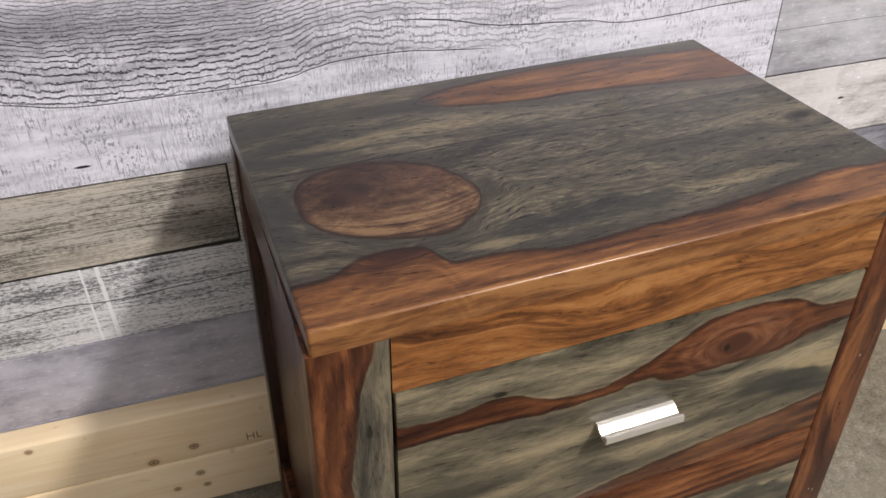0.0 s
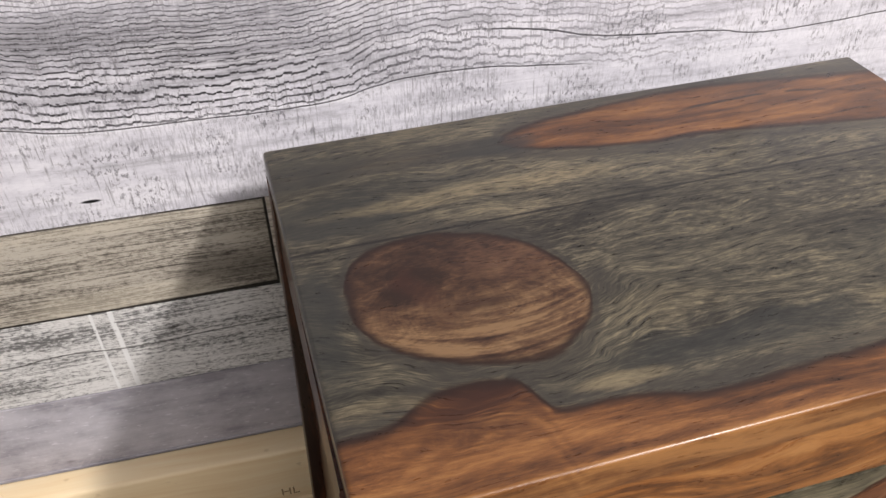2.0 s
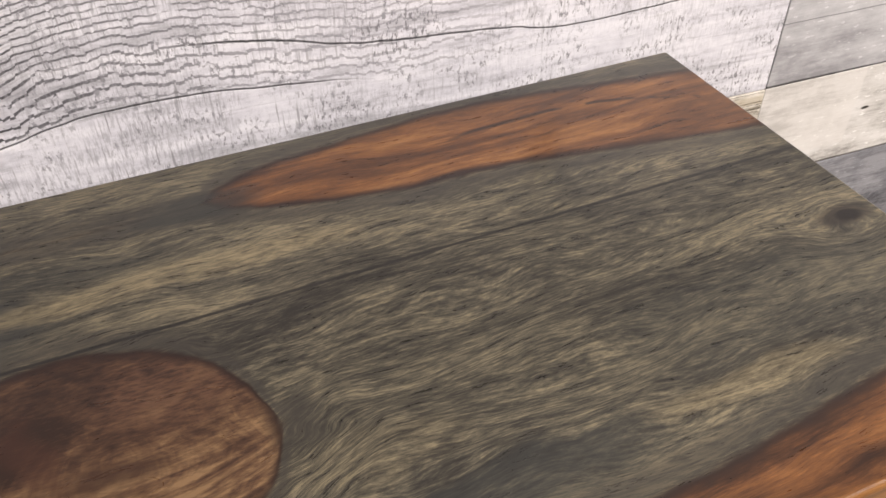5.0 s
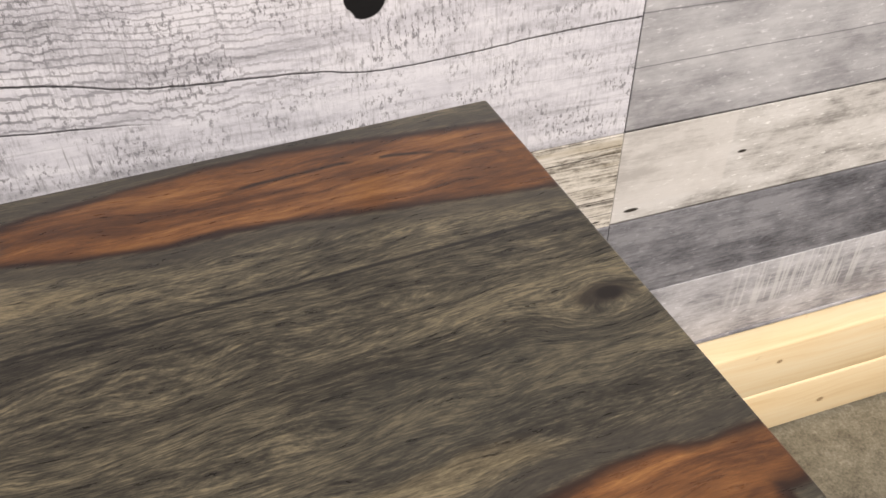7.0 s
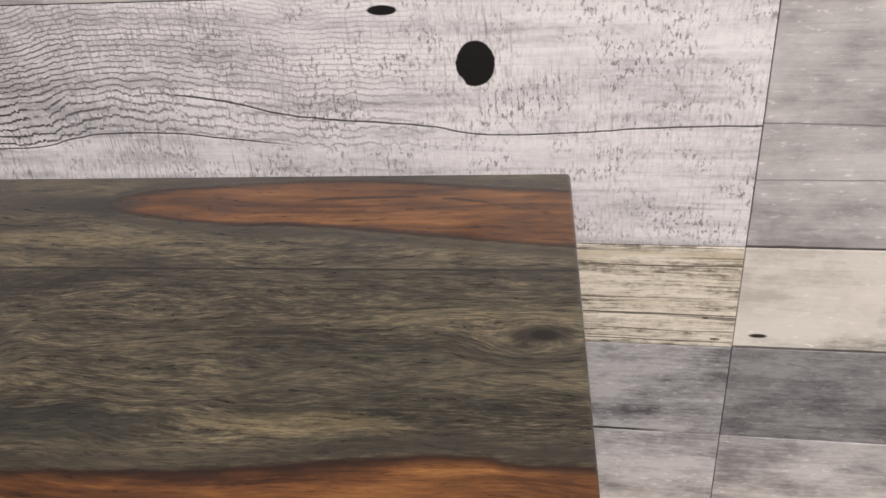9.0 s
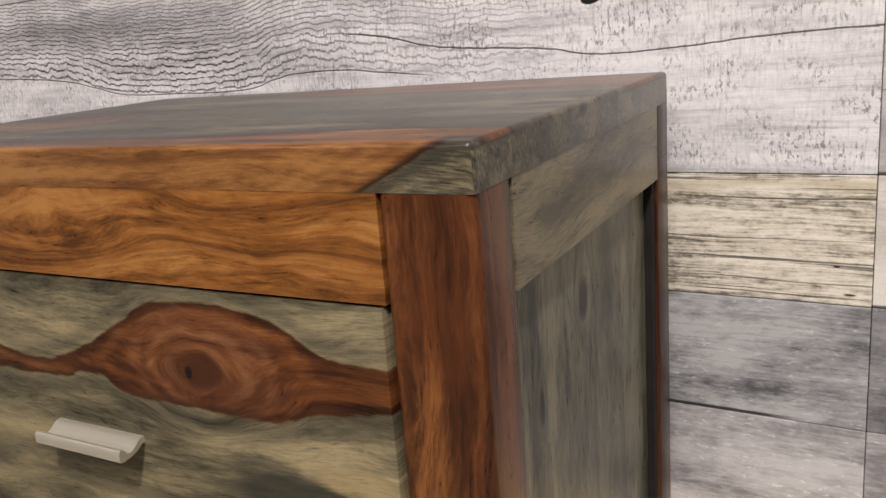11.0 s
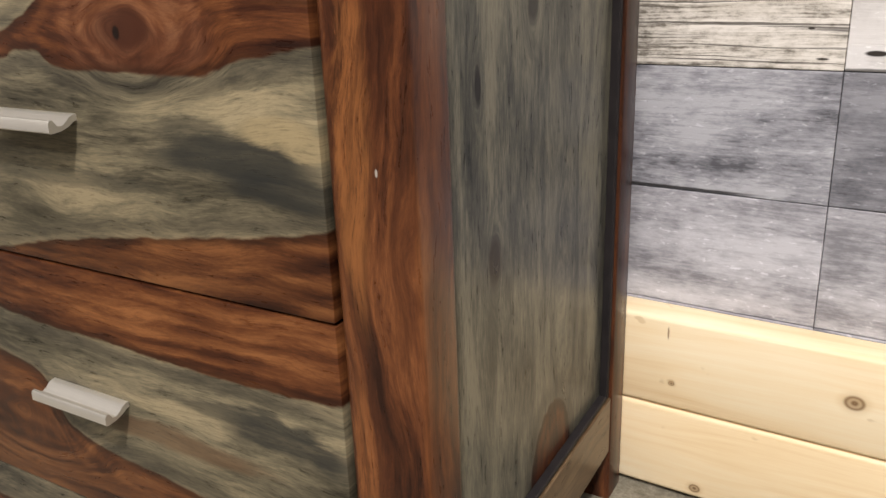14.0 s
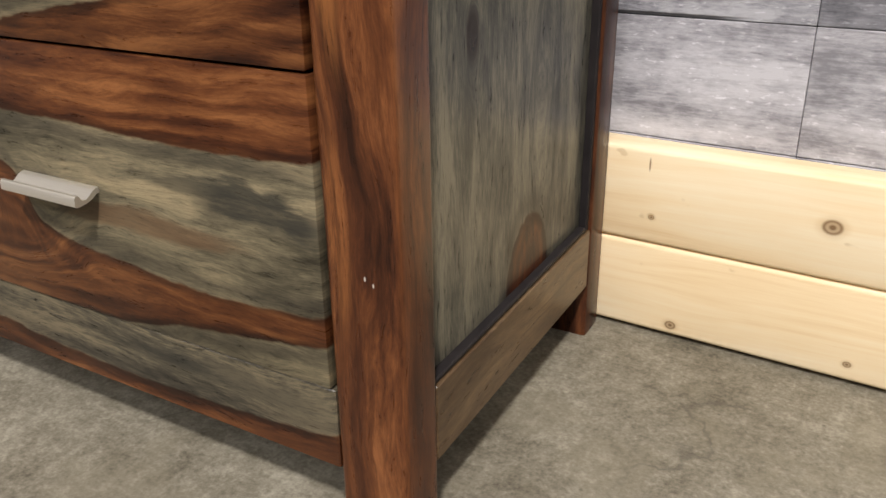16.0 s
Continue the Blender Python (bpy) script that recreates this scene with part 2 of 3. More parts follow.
def eye_detail(p, u, v, colour, mid, fine, drift, curl):
    """Growth rings, a dark crown and a split pith inside the eye; dark curls at the bump of the front band; a fine split along the streak."""
    soft = (drift - 0.5) * 0.030 + (curl - 0.5) * 0.022
    a, b = (u - 0.113) / 0.080, (v + 0.272) / 0.064
    wave = (a * a + b * b).sqrt() + (drift - 0.5) * 0.60 + (curl - 0.5) * 0.42
    blot = p.noise(p.vec(u * 34.0 + soft * 20.0, v * 52.0, 71.0), 4.0, 0.6, 0.9)
    silk = p.noise(p.vec(u * 70.0, wave * 26.0, 73.0), 3.0, 0.7)
    hair = p.noise(p.vec(u * 130.0, (v + soft * 0.3) * 640.0, 77.0), 3.0, 0.7)
    low = ((-0.272 - v) + soft).step(-0.014, 0.030)
    arcs = p.noise(p.vec(u * 6.0, (v + (u - 0.120) * (u - 0.120) * -3.6 + soft * 0.12) * 170.0, 79.0), 3.0, 0.6)
    crown = ellipse(u + soft * 1.3, v + soft, 0.082, -0.229, 0.060, 0.030).step(-0.020, 0.018)
    tone = (blot - 0.5) * 0.68 + (silk - 0.5) * 0.25 + (hair - 0.5) * 0.40 + (arcs - 0.5) * low * 1.1 + low * 0.09 - crown * (1.0 - low) * 0.13 + 0.485
    wood = p.ramp(tone, [(0.30, (0.018, 0.008, 0.0045)), (0.43, (0.048, 0.023, 0.0125)), (0.55, (0.092, 0.049, 0.025)), (0.70, (0.175, 0.104, 0.052))])
    blush = ellipse(u - soft, v + soft, 0.140, -0.235, 0.035, 0.022).step(-0.012, 0.012)
    wood = p.mix(wood, (0.105, 0.050, 0.030), blush * hair.step(0.35, 0.62) * 0.45)
    pith = ellipse(u + soft * 0.9, v + soft * 0.6, 0.112, -0.280, 0.022, 0.008).step(-0.005, 0.005)
    wood = p.mix(wood, (0.022, 0.008, 0.005), pith * 0.75)
    fork = ellipse(u + soft * 1.5, v - soft, 0.080, -0.262, 0.008, 0.026).step(-0.005, 0.005)
    wood = p.mix(wood, (0.038, 0.014, 0.008), fork * 0.6)
    inside = eye_outline(p, u, v).step(-0.012, -0.006)
    colour = p.mix(colour, wood, inside)
    bump = ellipse(u + soft, v + soft, 0.085, -0.362, 0.050, 0.020).step(-0.010, 0.010) * (1.0 - inside)
    colour = p.mix(colour, (0.032, 0.011, 0.006), bump * (mid * 0.6 + curl * 0.6).step(0.78, 0.46) * 0.85)
    split = p.curve(u, [(0.34, -0.103), (0.375, -0.097), (0.4365, -0.0966), (0.480, -0.1035), (0.51, -0.1148), (0.555, -0.130)])
    crack = (v - split + (curl - 0.5) * 0.006).abs().step(0.0004, 0.0030, 1.0, 0.0) * u.step(0.335, 0.365) * p.noise(p.vec(u * 42.0, v * 20.0, 61.0), 2.0).step(0.36, 0.52)
    return p.mix(colour, (0.012, 0.005, 0.003), crack * 0.9)


def drawer_one_hearts(p, u, v):
    hi = p.curve(u, [(0.05, 0.480), (0.105, 0.473), (0.147, 0.478), (0.182, 0.4665), (0.2295, 0.456), (0.257, 0.461), (0.282, 0.471), (0.319, 0.4905), (0.350, 0.5035), (0.387, 0.5055), (0.420, 0.5015), (0.438, 0.496), (0.452, 0.488), (0.470, 0.4815), (0.505, 0.4795)])
    lo = p.curve(u, [(0.05, 0.450), (0.108, 0.449), (0.158, 0.447), (0.20, 0.4435), (0.257, 0.4455), (0.282, 0.452), (0.299, 0.447), (0.316, 0.4405), (0.364, 0.4395), (0.408, 0.439), (0.450, 0.446), (0.505, 0.455)])
    tri = p.curve(u, [(0.17, 0.306), (0.207, 0.314), (0.277, 0.330), (0.385, 0.346), (0.461, 0.3555), (0.505, 0.3637)])
    return (v - lo).min(hi - v).max(tri - v)


def knot_detail(p, u, v, colour, mid, fine, drift, curl):
    """Pale and brown rings round the dark pith of the drawer's knot."""
    a, b = (u - 0.372) / 0.062, (v - 0.466) / 0.040
    r = (a * a + b * b).sqrt() + (drift - 0.5) * 0.35 + (curl - 0.5) * 0.30
    rings = (r * 24.0).sin() * 0.5 + 0.5
    near = r.step(0.75, 1.15, 1.0, 0.0)
    wood = p.ramp(rings * 0.10 + mid * 0.55 + fine * 0.3 + 0.0, [(0.28, (0.040, 0.013, 0.007)), (0.46, (0.100, 0.036, 0.017)), (0.62, (0.185, 0.080, 0.040)), (0.80, (0.29, 0.150, 0.080))])
    colour = p.mix(colour, wood, near * 0.6)
    pale = ((r - 0.62).abs().step(0.0, 0.16, 1.0, 0.0)) * (v - 0.452).step(0.0, 0.02)
    colour = p.mix(colour, (0.24, 0.115, 0.055), pale * mid.step(0.35, 0.65) * 0.35)
    return p.mix(colour, (0.030, 0.011, 0.007), (r + (fine - 0.5) * 0.25).step(0.05, 0.45, 0.6, 0.0))


def drawer_two_hearts(p, u, v):
    top = p.curve(u, [(0.05, 0.318), (0.13, 0.303), (0.165, 0.281), (0.19, 0.266), (0.24, 0.261), (0.30, 0.2605), (0.36, 0.2585), (0.42, 0.257), (0.47, 0.259), (0.505, 0.262)])
    hi = p.curve(u, [(0.05, 0.230), (0.15, 0.234), (0.175, 0.229), (0.212, 0.223), (0.232, 0.2055), (0.246, 0.181), (0.287, 0.1696), (0.343, 0.164), (0.394, 0.160), (0.443, 0.1615), (0.505, 0.167)])
    lo = p.curve(u, [(0.05, 0.10), (0.25, 0.112), (0.308, 0.116), (0.378, 0.1285), (0.44, 0.136), (0.505, 0.146)])
    return (v - top).max((hi - v).min(v - lo))


def left_post_hearts(p, u, v):
    edge = p.curve(u, [(0.0, 0.024), (0.30, 0.022), (0.418, 0.0236), (0.462, 0.0295), (0.52, 0.0385), (0.545, 0.046), (0.571, 0.0525), (0.59, 0.053)])
    return edge - v


def panel_hearts(p, u, v):
    return ellipse(u, v, 0.110, -0.212, 0.058, 0.040)


def rail_hearts(p, u, v):
    return p.curve(u, [(0.05, 0.080), (0.156, 0.079), (0.20, 0.0745), (0.29, 0.070), (0.404, 0.0728), (0.505, 0.083)]) - v


def all_heart(p, u, v):
    return v * 0.0 + 0.02


KNOT, SLATE, TAN, STRAW, SOFT, FLAME = (0.007, 0.005, 0.004), (0.020, 0.0215, 0.0205), (0.31, 0.245, 0.14), (0.30, 0.235, 0.130), (0.17, 0.080, 0.036), (0.32, 0.125, 0.038)
TOP_SPOTS = [(0.526, -0.2665, 0.020, 0.009, (0.016, 0.012, 0.010), 0.9), (0.529, -0.267, 0.009, 0.005, KNOT, 0.95),
             (0.040, -0.165, 0.060, 0.026, SLATE, 0.8), (0.02, -0.10, 0.05, 0.026, SLATE, 0.5), (0.175, -0.106, 0.042, 0.012, SLATE, 0.7), (0.10, -0.135, 0.06, 0.010, SLATE, 0.4),
             (0.15, -0.160, 0.13, 0.010, TAN, 0.35), (0.215, -0.315, 0.05, 0.014, TAN, 0.15), (0.012, -0.270, 0.026, 0.06, SLATE, 0.75), (0.25, -0.350, 0.09, 0.014, SLATE, 0.65), (0.17, -0.363, 0.03, 0.006, TAN, 0.35),
             (0.44, -0.305, 0.10, 0.030, SLATE, 0.35), (0.03, -0.345, 0.03, 0.008, TAN, 0.25), (0.40, -0.345, 0.06, 0.009, TAN, 0.3)]
mat_top = sheesham("sheesham_top", "x", "y", top_hearts, 1.0, heart=[(0.28, (0.020, 0.007, 0.003)), (0.42, (0.066, 0.0250, 0.0090)), (0.56, (0.138, 0.0550, 0.0180)), (0.74, (0.27, 0.125, 0.042))], spots=TOP_SPOTS, figure=1.0, seam=-0.1985, lift=-0.025, layers=0.05, detail=eye_detail, gloss=0.4, bias=-0.015, fold=TOP_Z,
                   knots=[(0.113, -0.270, 0.092, 0.080, 0.6), (0.526, -0.2665, 0.045, 0.026, 0.7), (0.256, -0.245, 0.060, 0.040, 0.25), (0.330, -0.298, 0.07, 0.026, 0.35), (0.434, -0.227, 0.06, 0.018, 0.4)])
mat_top_rail = sheesham("sheesham_top_rail", "x", "z", all_heart, 5.3, figure=1.6, lift=0.01, layers=0.12, rings=900.0, stripes=(0.012, (0.060, 0.020, 0.007), 0.42), heart=[(0.30, (0.035, 0.011, 0.004)), (0.43, (0.120, 0.043, 0.011)), (0.56, (0.235, 0.090, 0.023)), (0.72, (0.35, 0.160, 0.050))], knots=[(0.26, 0.56, 0.09, 0.045, 0.55), (0.42, 0.58, 0.08, 0.045, 0.5)])
mat_drawer_one = sheesham("sheesham_drawer_one", "x", "z", drawer_one_hearts, 9.1, knots=[(0.369, 0.464, 0.062, 0.042, 0.9)], softness=0.6, layers=0.10, bias=0.0, sap=PALE, gloss=0.24, detail=knot_detail, spots=[(0.150, 0.4815, 0.0065, 0.0032, KNOT, 0.8),
    (0.44, 0.397, 0.065, 0.017, SLATE, 0.9), (0.475, 0.38, 0.045, 0.012, SLATE, 0.9), (0.41, 0.412, 0.03, 0.008, SLATE, 0.5), (0.474, 0.413, 0.028, 0.008, STRAW, 0.9), (0.495, 0.406, 0.020, 0.007, STRAW, 0.8),
    (0.29, 0.374, 0.10, 0.006, SLATE, 0.45), (0.376, 0.462, 0.016, 0.012, (0.045, 0.015, 0.008), 0.85), (0.366, 0.462, 0.003, 0.004, KNOT, 0.9), (0.11, 0.384, 0.09, 0.02, SLATE, 0.5)])
mat_drawer_two = sheesham("sheesham_drawer_two", "x", "z", drawer_two_hearts, 13.7, lift=0.03, knots=[(0.19, 0.18, 0.09, 0.05, 0.9)], softness=0.6, layers=0.09, bias=0.0, sap=PALE, gloss=0.24, spots=[
    (0.457, 0.225, 0.055, 0.015, SLATE, 0.9), (0.402, 0.232, 0.04, 0.006, SLATE, 0.6), (0.352, 0.198, 0.09, 0.009, (0.105, 0.052, 0.025), 0.65), (0.162, 0.191, 0.02, 0.012, (0.05, 0.016, 0.008), 0.7)])
mat_bottom_rail = sheesham("sheesham_bottom_rail", "x", "z", rail_hearts, 17.2, softness=0.3, bias=0.05, lift=-0.02, spots=[(0.40, 0.10, 0.10, 0.012, SLATE, 0.5)])
mat_post_left = sheesham("sheesham_post_left", "z", "x", left_post_hearts, 21.0, heart=RED, calm=True, bias=0.08, softness=0.5, round_edge="y", lift=-0.02, spots=[(0.479, 0.042, 0.008, 0.003, KNOT, 0.8)])
# the last three pale spots are glints of small dents, painted in
mat_post_right = sheesham("sheesham_post_right", "z", "x", all_heart, 25.4, heart=RED, calm=True, figure=1.2, round_edge="y", lift=-0.035, stripes=(0.015, (0.030, 0.009, 0.004), 0.30), knots=[(0.44, 0.112, 0.12, 0.030, 0.65)], spots=[(0.41, 0.522, 0.095, 0.011, FLAME, 0.6), (0.22, 0.512, 0.06, 0.008, FLAME, 0.4), (0.50, 0.527, 0.03, 0.02, (0.12, 0.034, 0.012), 0.4), (0.398, 0.533, 0.0022, 0.0008, (0.5, 0.45, 0.4), 0.9), (0.199, 0.529, 0.0016, 0.0006, (0.5, 0.45, 0.4), 0.9), (0.196, 0.5345, 0.0016, 0.0006, (0.5, 0.45, 0.4), 0.9)])
mat_post_back = sheesham("sheesham_post_back", "z", "y", all_heart, 29.4, heart=RED, calm=True, round_edge="x", lift=-0.14)
mat_panel = sheesham("sheesham_side_panel", "z", "y", panel_hearts, 33.9, sap=COOL, gloss=0.2, bias=0.05, lift=-0.05, figure=0.6, softness=0.4, knots=[(0.466, -0.248, 0.035, 0.018, 1.0), (0.316, -0.306, 0.04, 0.018, 1.0), (0.426, -0.326, 0.03, 0.010, 1.0), (0.25, -0.19, 0.10, 0.03, 0.7)], spots=[
    (0.466, -0.248, 0.015, 0.009, (0.012, 0.010, 0.009), 0.95), (0.426, -0.326, 0.012, 0.004, (0.012, 0.010, 0.009), 0.95), (0.316, -0.306, 0.018, 0.010, (0.014, 0.007, 0.005), 1.0), (0.27, -0.31, 0.04, 0.008, SLATE, 0.5)])
mat_side_top = sheesham("sheesham_side_top_rail", "y", "z", None, 37.1, bias=0.08, softness=0.5, gloss=0.25)
mat_side_low = sheesham("sheesham_side_low_rail", "y", "z", None, 41.1, stripes=(0.012, (0.05, 0.026, 0.011), 0.6), bias=-0.05, softness=0.4, sap=[(0.15, (0.035, 0.020, 0.010)), (0.4, (0.085, 0.051, 0.026)), (0.6, (0.155, 0.100, 0.052)), (0.85, (0.25, 0.175, 0.095))])
mat_left_side = sheesham("sheesham_left_side", "z", "y", all_heart, 45.1, lift=-0.08)
mat_dark = sheesham("sheesham_inside", "x", "z", None, 49.0, bias=-0.2)


def board(name, light, mid, dark, seed, lines=0.6, blotch=0.5, relief=0.4, rough=0.62, extra=None, fineness=1.0, grit=0.5, pits=1.0, cloud=False, scale=1.0, hard=0.0):
    """Weathered plank: grain lines along x, blotches, gritty wear, small black pits."""
    p = Paint(name)
    u, v = p.x, p.z
    drift = p.noise(p.vec(u * 4.0, v * 18.0, seed), 2.0)
    wv = v + (drift - 0.5) * 0.018
    grain = p.noise(p.vec(u * 12.0, wv * (420.0 * fineness), seed + 3.0), 5.0, 0.7)
    band = p.noise(p.vec(u * 3.0, wv * 55.0, seed + 5.0), 3.0, 0.6)
    wide = p.noise(p.vec(u * 9.0, v * (15.0 if cloud else 20.0), seed + 9.0), 5.0 if cloud else 4.0, 0.65)
    wear = p.noise(p.vec(u * ((60.0 if cloud else 75.0) * scale), v * ((270.0 if cloud else 170.0) * scale), seed + 13.0), 5.0, 0.75)
    tone = (wide - 0.5) * (blotch * 1.2) + (band - 0.5) * (1.0 - blotch) + (grain - 0.5) * (lines * 1.1) + (wear - 0.5) * (grit * 1.1) + 0.5
    if cloud:
        tone = (wide - 0.5) * 1.0 + (band - 0.5) * 0.35 + (grain - 0.5) * (lines * 0.6) + (wear - 0.5) * (grit * 0.55) + 0.48
    colour = p.ramp(tone, [(0.34 + hard * 0.07, dark), (0.47, mid), ((0.61 if cloud else 0.60) - hard * 0.03, light)])
    split = p.noise(p.vec(u * 5.0, wv * (260.0 * fineness), seed + 19.0), 4.0, 0.65).step(0.61, 0.66) * lines
    chips = p.noise(p.vec(u * ((60.0 if cloud else 45.0) * scale), v * ((210.0 if cloud else 230.0) * scale), seed + 41.0), 3.0, 0.7).step(0.62, 0.70) * grit
    colour = p.mix(colour, [c * 0.30 for c in dark], (split * (0.25 if cloud else 0.8)).max(chips * (0.25 if cloud else 0.6)))
    if cloud:
        fleck = p.noise(p.vec(u * 80.0, v * 230.0, seed + 51.0), 3.0, 0.65).step(0.59, 0.68) * wide.step(0.36, 0.56)
        colour = p.mix(colour, [min(1.0, c * 1.55) for c in light], fleck * 0.5)
    pit = p.cells(p.vec(u * 16.0 + wear * 0.6, v * 48.0 + wear * 0.6, seed + 21.0))
    pit = pit.step(0.05, 0.14, 1.0, 0.0) * p.noise(p.vec(u * 11.0, v * 11.0, seed + 31.0), 1.0).step(0.56, 0.62) * pits
    colour = p.mix(colour, (0.018, 0.015, 0.013), pit * 0.85)
    height = grain * 0.5 + split * -1.0 + chips * -0.6 + wear * 0.4
    if extra:
        colour, height = extra(p, u, v, colour, height)
    return p.finish(colour, wear * 0.2 + rough - 0.1, height, relief, 0.0012, specular=0.3)


def ripple_marks(p, u, v, colour, height):
    """Saw ripples over long cracks, with a dark worn field and a round knot hole's stain."""
    u, v = u * 0.988, v - v.step(0.605, 0.645, 0.0085, 0.0150)
    jit = p.noise(p.vec(u * 55.0, v * 70.0, 2.0), 3.0, 0.65) - 0.5
    sway = p.noise(p.vec(u * 9.0, v * 7.0, 5.0), 2.0) - 0.5
    lower = p.curve(u, [(-0.40, 0.612), (-0.27, 0.606), (-0.19, 0.594), (-0.12, 0.583), (-0.05, 0.582), (0.03, 0.581), (0.07, 0.583), (0.11, 0.592), (0.17, 0.597), (0.25, 0.592), (0.33, 0.582)])
    upper = p.curve(u, [(0.15, 0.630), (0.21, 0.626), (0.26, 0.620), (0.32, 0.610), (0.43, 0.603), (0.485, 0.596), (0.55, 0.598), (0.62, 0.602), (0.70, 0.603)])
    rise = v - lower
    right = u.step(0.36, 0.50, 1.0, 0.0)
    jog = p.noise(p.vec(u * 130.0, v * 30.0, 31.0), 2.0) - 0.5
    steps = (p.noise(p.vec(u * 48.0, v * 22.0, 35.0), 2.0) * 9.0).op("FLOOR")
    phase = (rise * 820.0 + rise * rise * 3600.0 + jit * 3.4 + jog * 3.4 + sway * 9.0 + steps * 1.1)
    strokes = phase.sin().step(0.42, 0.88) * p.noise(p.vec(u * 44.0, v * 130.0, 8.0), 3.0, 0.65).step(0.33, 0.47)
    field = rise.step(-0.006, 0.006) * right * rise.step(0.055, 0.15, 1.0, 0.45)
    colour = p.mix(colour, (0.030, 0.028, 0.033), strokes * field * u.step(0.0, 0.36, 1.0, 0.4))
    fine = ((rise * 2100.0 + jit * 8.0 + sway * 20.0).sin()).step(0.1, 0.9)
    worn = (v - 0.592 + u * 0.12 + jit * 0.06 + sway * 0.06).step(0.0, 0.05) * u.step(0.0, 0.20, 1.0, 0.0) * (v + jit * 0.05).step(0.655, 0.690, 1.0, 0.35)
    worn = worn * p.noise(p.vec(u * 26.0, v * 30.0, 51.0), 4.0, 0.7).step(0.30, 0.62, 0.55, 1.0)
    colour = p.mix(colour, (0.05, 0.048, 0.053), worn * (fine * 0.34 + 0.46))
    speck = p.noise(p.vec(u * 330.0, v * 150.0, 21.0), 4.0, 0.7).step(0.52, 0.60) * p.noise(p.vec(u * 22.0, v * 30.0, 23.0), 3.0).step(0.40, 0.62)
    colour = p.mix(colour, (0.16, 0.155, 0.17), speck * 0.85)
    comb = p.noise(p.vec(u * 420.0, v * 26.0, 11.0), 2.0).step(0.56, 0.70) * p.noise(p.vec(u * 14.0, v * 30.0, 15.0), 2.0).step(0.40, 0.56)
    colour = p.mix(colour, (0.20, 0.195, 0.205), comb * u.step(0.15, 0.45, 0.75, 0.3))
    fur = p.noise(p.vec(u * 520.0, v * 70.0, 41.0), 3.0, 0.7).step(0.46, 0.62)
    colour = p.mix(colour, (0.30, 0.295, 0.325), fur * p.noise(p.vec(u * 9.0, v * 14.0, 43.0), 3.0).step(0.37, 0.58) * u.step(0.15, 0.45, 0.6, 0.25))
    line = (v - lower + jit * 0.0016).abs().step(0.0, 0.0012, 1.0, 0.0) * u.step(0.26, 0.33, 1.0, 0.0)
    line2 = (v - upper + jit * 0.0016).abs().step(0.0, 0.0011, 1.0, 0.0) * u.step(0.18, 0.24)
    colour = p.mix(colour, (0.02, 0.018, 0.02), line.max(line2) * 0.9)
    hole = ellipse(u + jit * 0.004, v + jit * 0.003, 0.471, 0.6505, 0.0155, 0.0185)
    halo = hole.step(-0.045, -0.004) * (p.noise(p.vec((u - 0.471) * 300.0, v * 60.0, 18.0), 2.0).step(0.5, 0.7))
    colour = p.mix(colour, (0.14, 0.13, 0.13), halo * 0.5)
    slot = ellipse(u + jit * 0.008, v, 0.400, 0.694, 0.012, 0.004).max(ellipse(u + jit * 0.006, v, -0.147, 0.516, 0.008, 0.0016))
    colour = p.mix(colour, (0.005, 0.005, 0.006), (hole + jit * 0.0012).step(-0.0005, 0.0008).max(slot.step(-0.0005, 0.0005)))
    return colour, height + line * -2.0 + line2 * -2.0


def tan_marks(p, u, v, colour, height):
    """Pale worn edges, a dark stain by the joint and a wide black gap below."""
    u, v = u - 0.0045, v - 0.0010
    n = p.noise(p.vec(u * 30.0, v * 60.0, 3.0), 4.0, 0.7) - 0.5
    pale = ((v - 0.4145 + n * 0.02).step(0.0, 0.012, 1.0, 0.0) * (u + 0.15 + n * 0.06).abs().step(0.06, 0.11, 1.0, 0.0)).max((v - 0.484 + n * 0.02).step(0.0, 0.008) * 0.7)
    colour = p.mix(colour, (0.66, 0.60, 0.485), pale * 0.35)
    stain = ellipse(u + n * 0.05, v + n * 0.02, -0.045, 0.428, 0.07, 0.026) / 0.026
    colour = p.mix(colour, (0.085, 0.073, 0.060), stain.step(-0.2, 0.7) * 0.6 * u.step(-0.3, -0.2))
    line = (v - 0.3968 + n * 0.0012 - (u + 0.17).max(0.0) * 0.021).step(0.0006, 0.0016, 1.0, 0.0).max((u + 0.0075 + n * 0.001).step(-0.0008, 0.0002))
    line = line.max((v - 0.4995 + n * 0.0018).step(0.0, 0.0008) * 0.8)
    seam = (v - 0.4895 + n * 0.002).abs().step(0.0, 0.0009, 0.8, 0.0) * u.step(-0.16, -0.10)
    return p.mix(colour, (0.014, 0.012, 0.011), line.max(seam) * 0.95), height + line * -2.0


def ladder_marks(p, u, v, colour, height):
    ink = p.noise(p.vec(u * 200.0, v * 90.0, 3.0), 2.0).step(0.26, 0.42)
    one = (u + 0.1845 + (v - 0.34) * 0.02).abs().step(0.0008, 0.0022, 1.0, 0.0)
    two = (u + 0.1655 + (v - 0.34) * 0.03).abs().step(0.0016, 0.0034, 1.0, 0.0)
    colour = p.mix(colour, (0.76, 0.76, 0.76), one.max(two) * ink * 0.95)
    crack = (v - p.curve(u, [(-0.5, 0.346), (-0.28, 0.344), (-0.22, 0.349), (-0.16, 0.345), (-0.09, 0.348), (0.0, 0.351)])).abs().step(0.0, 0.0013, 1.0, 0.0)
    return p.mix(colour, (0.03, 0.028, 0.026), crack * 0.85), height + crack * -2.0


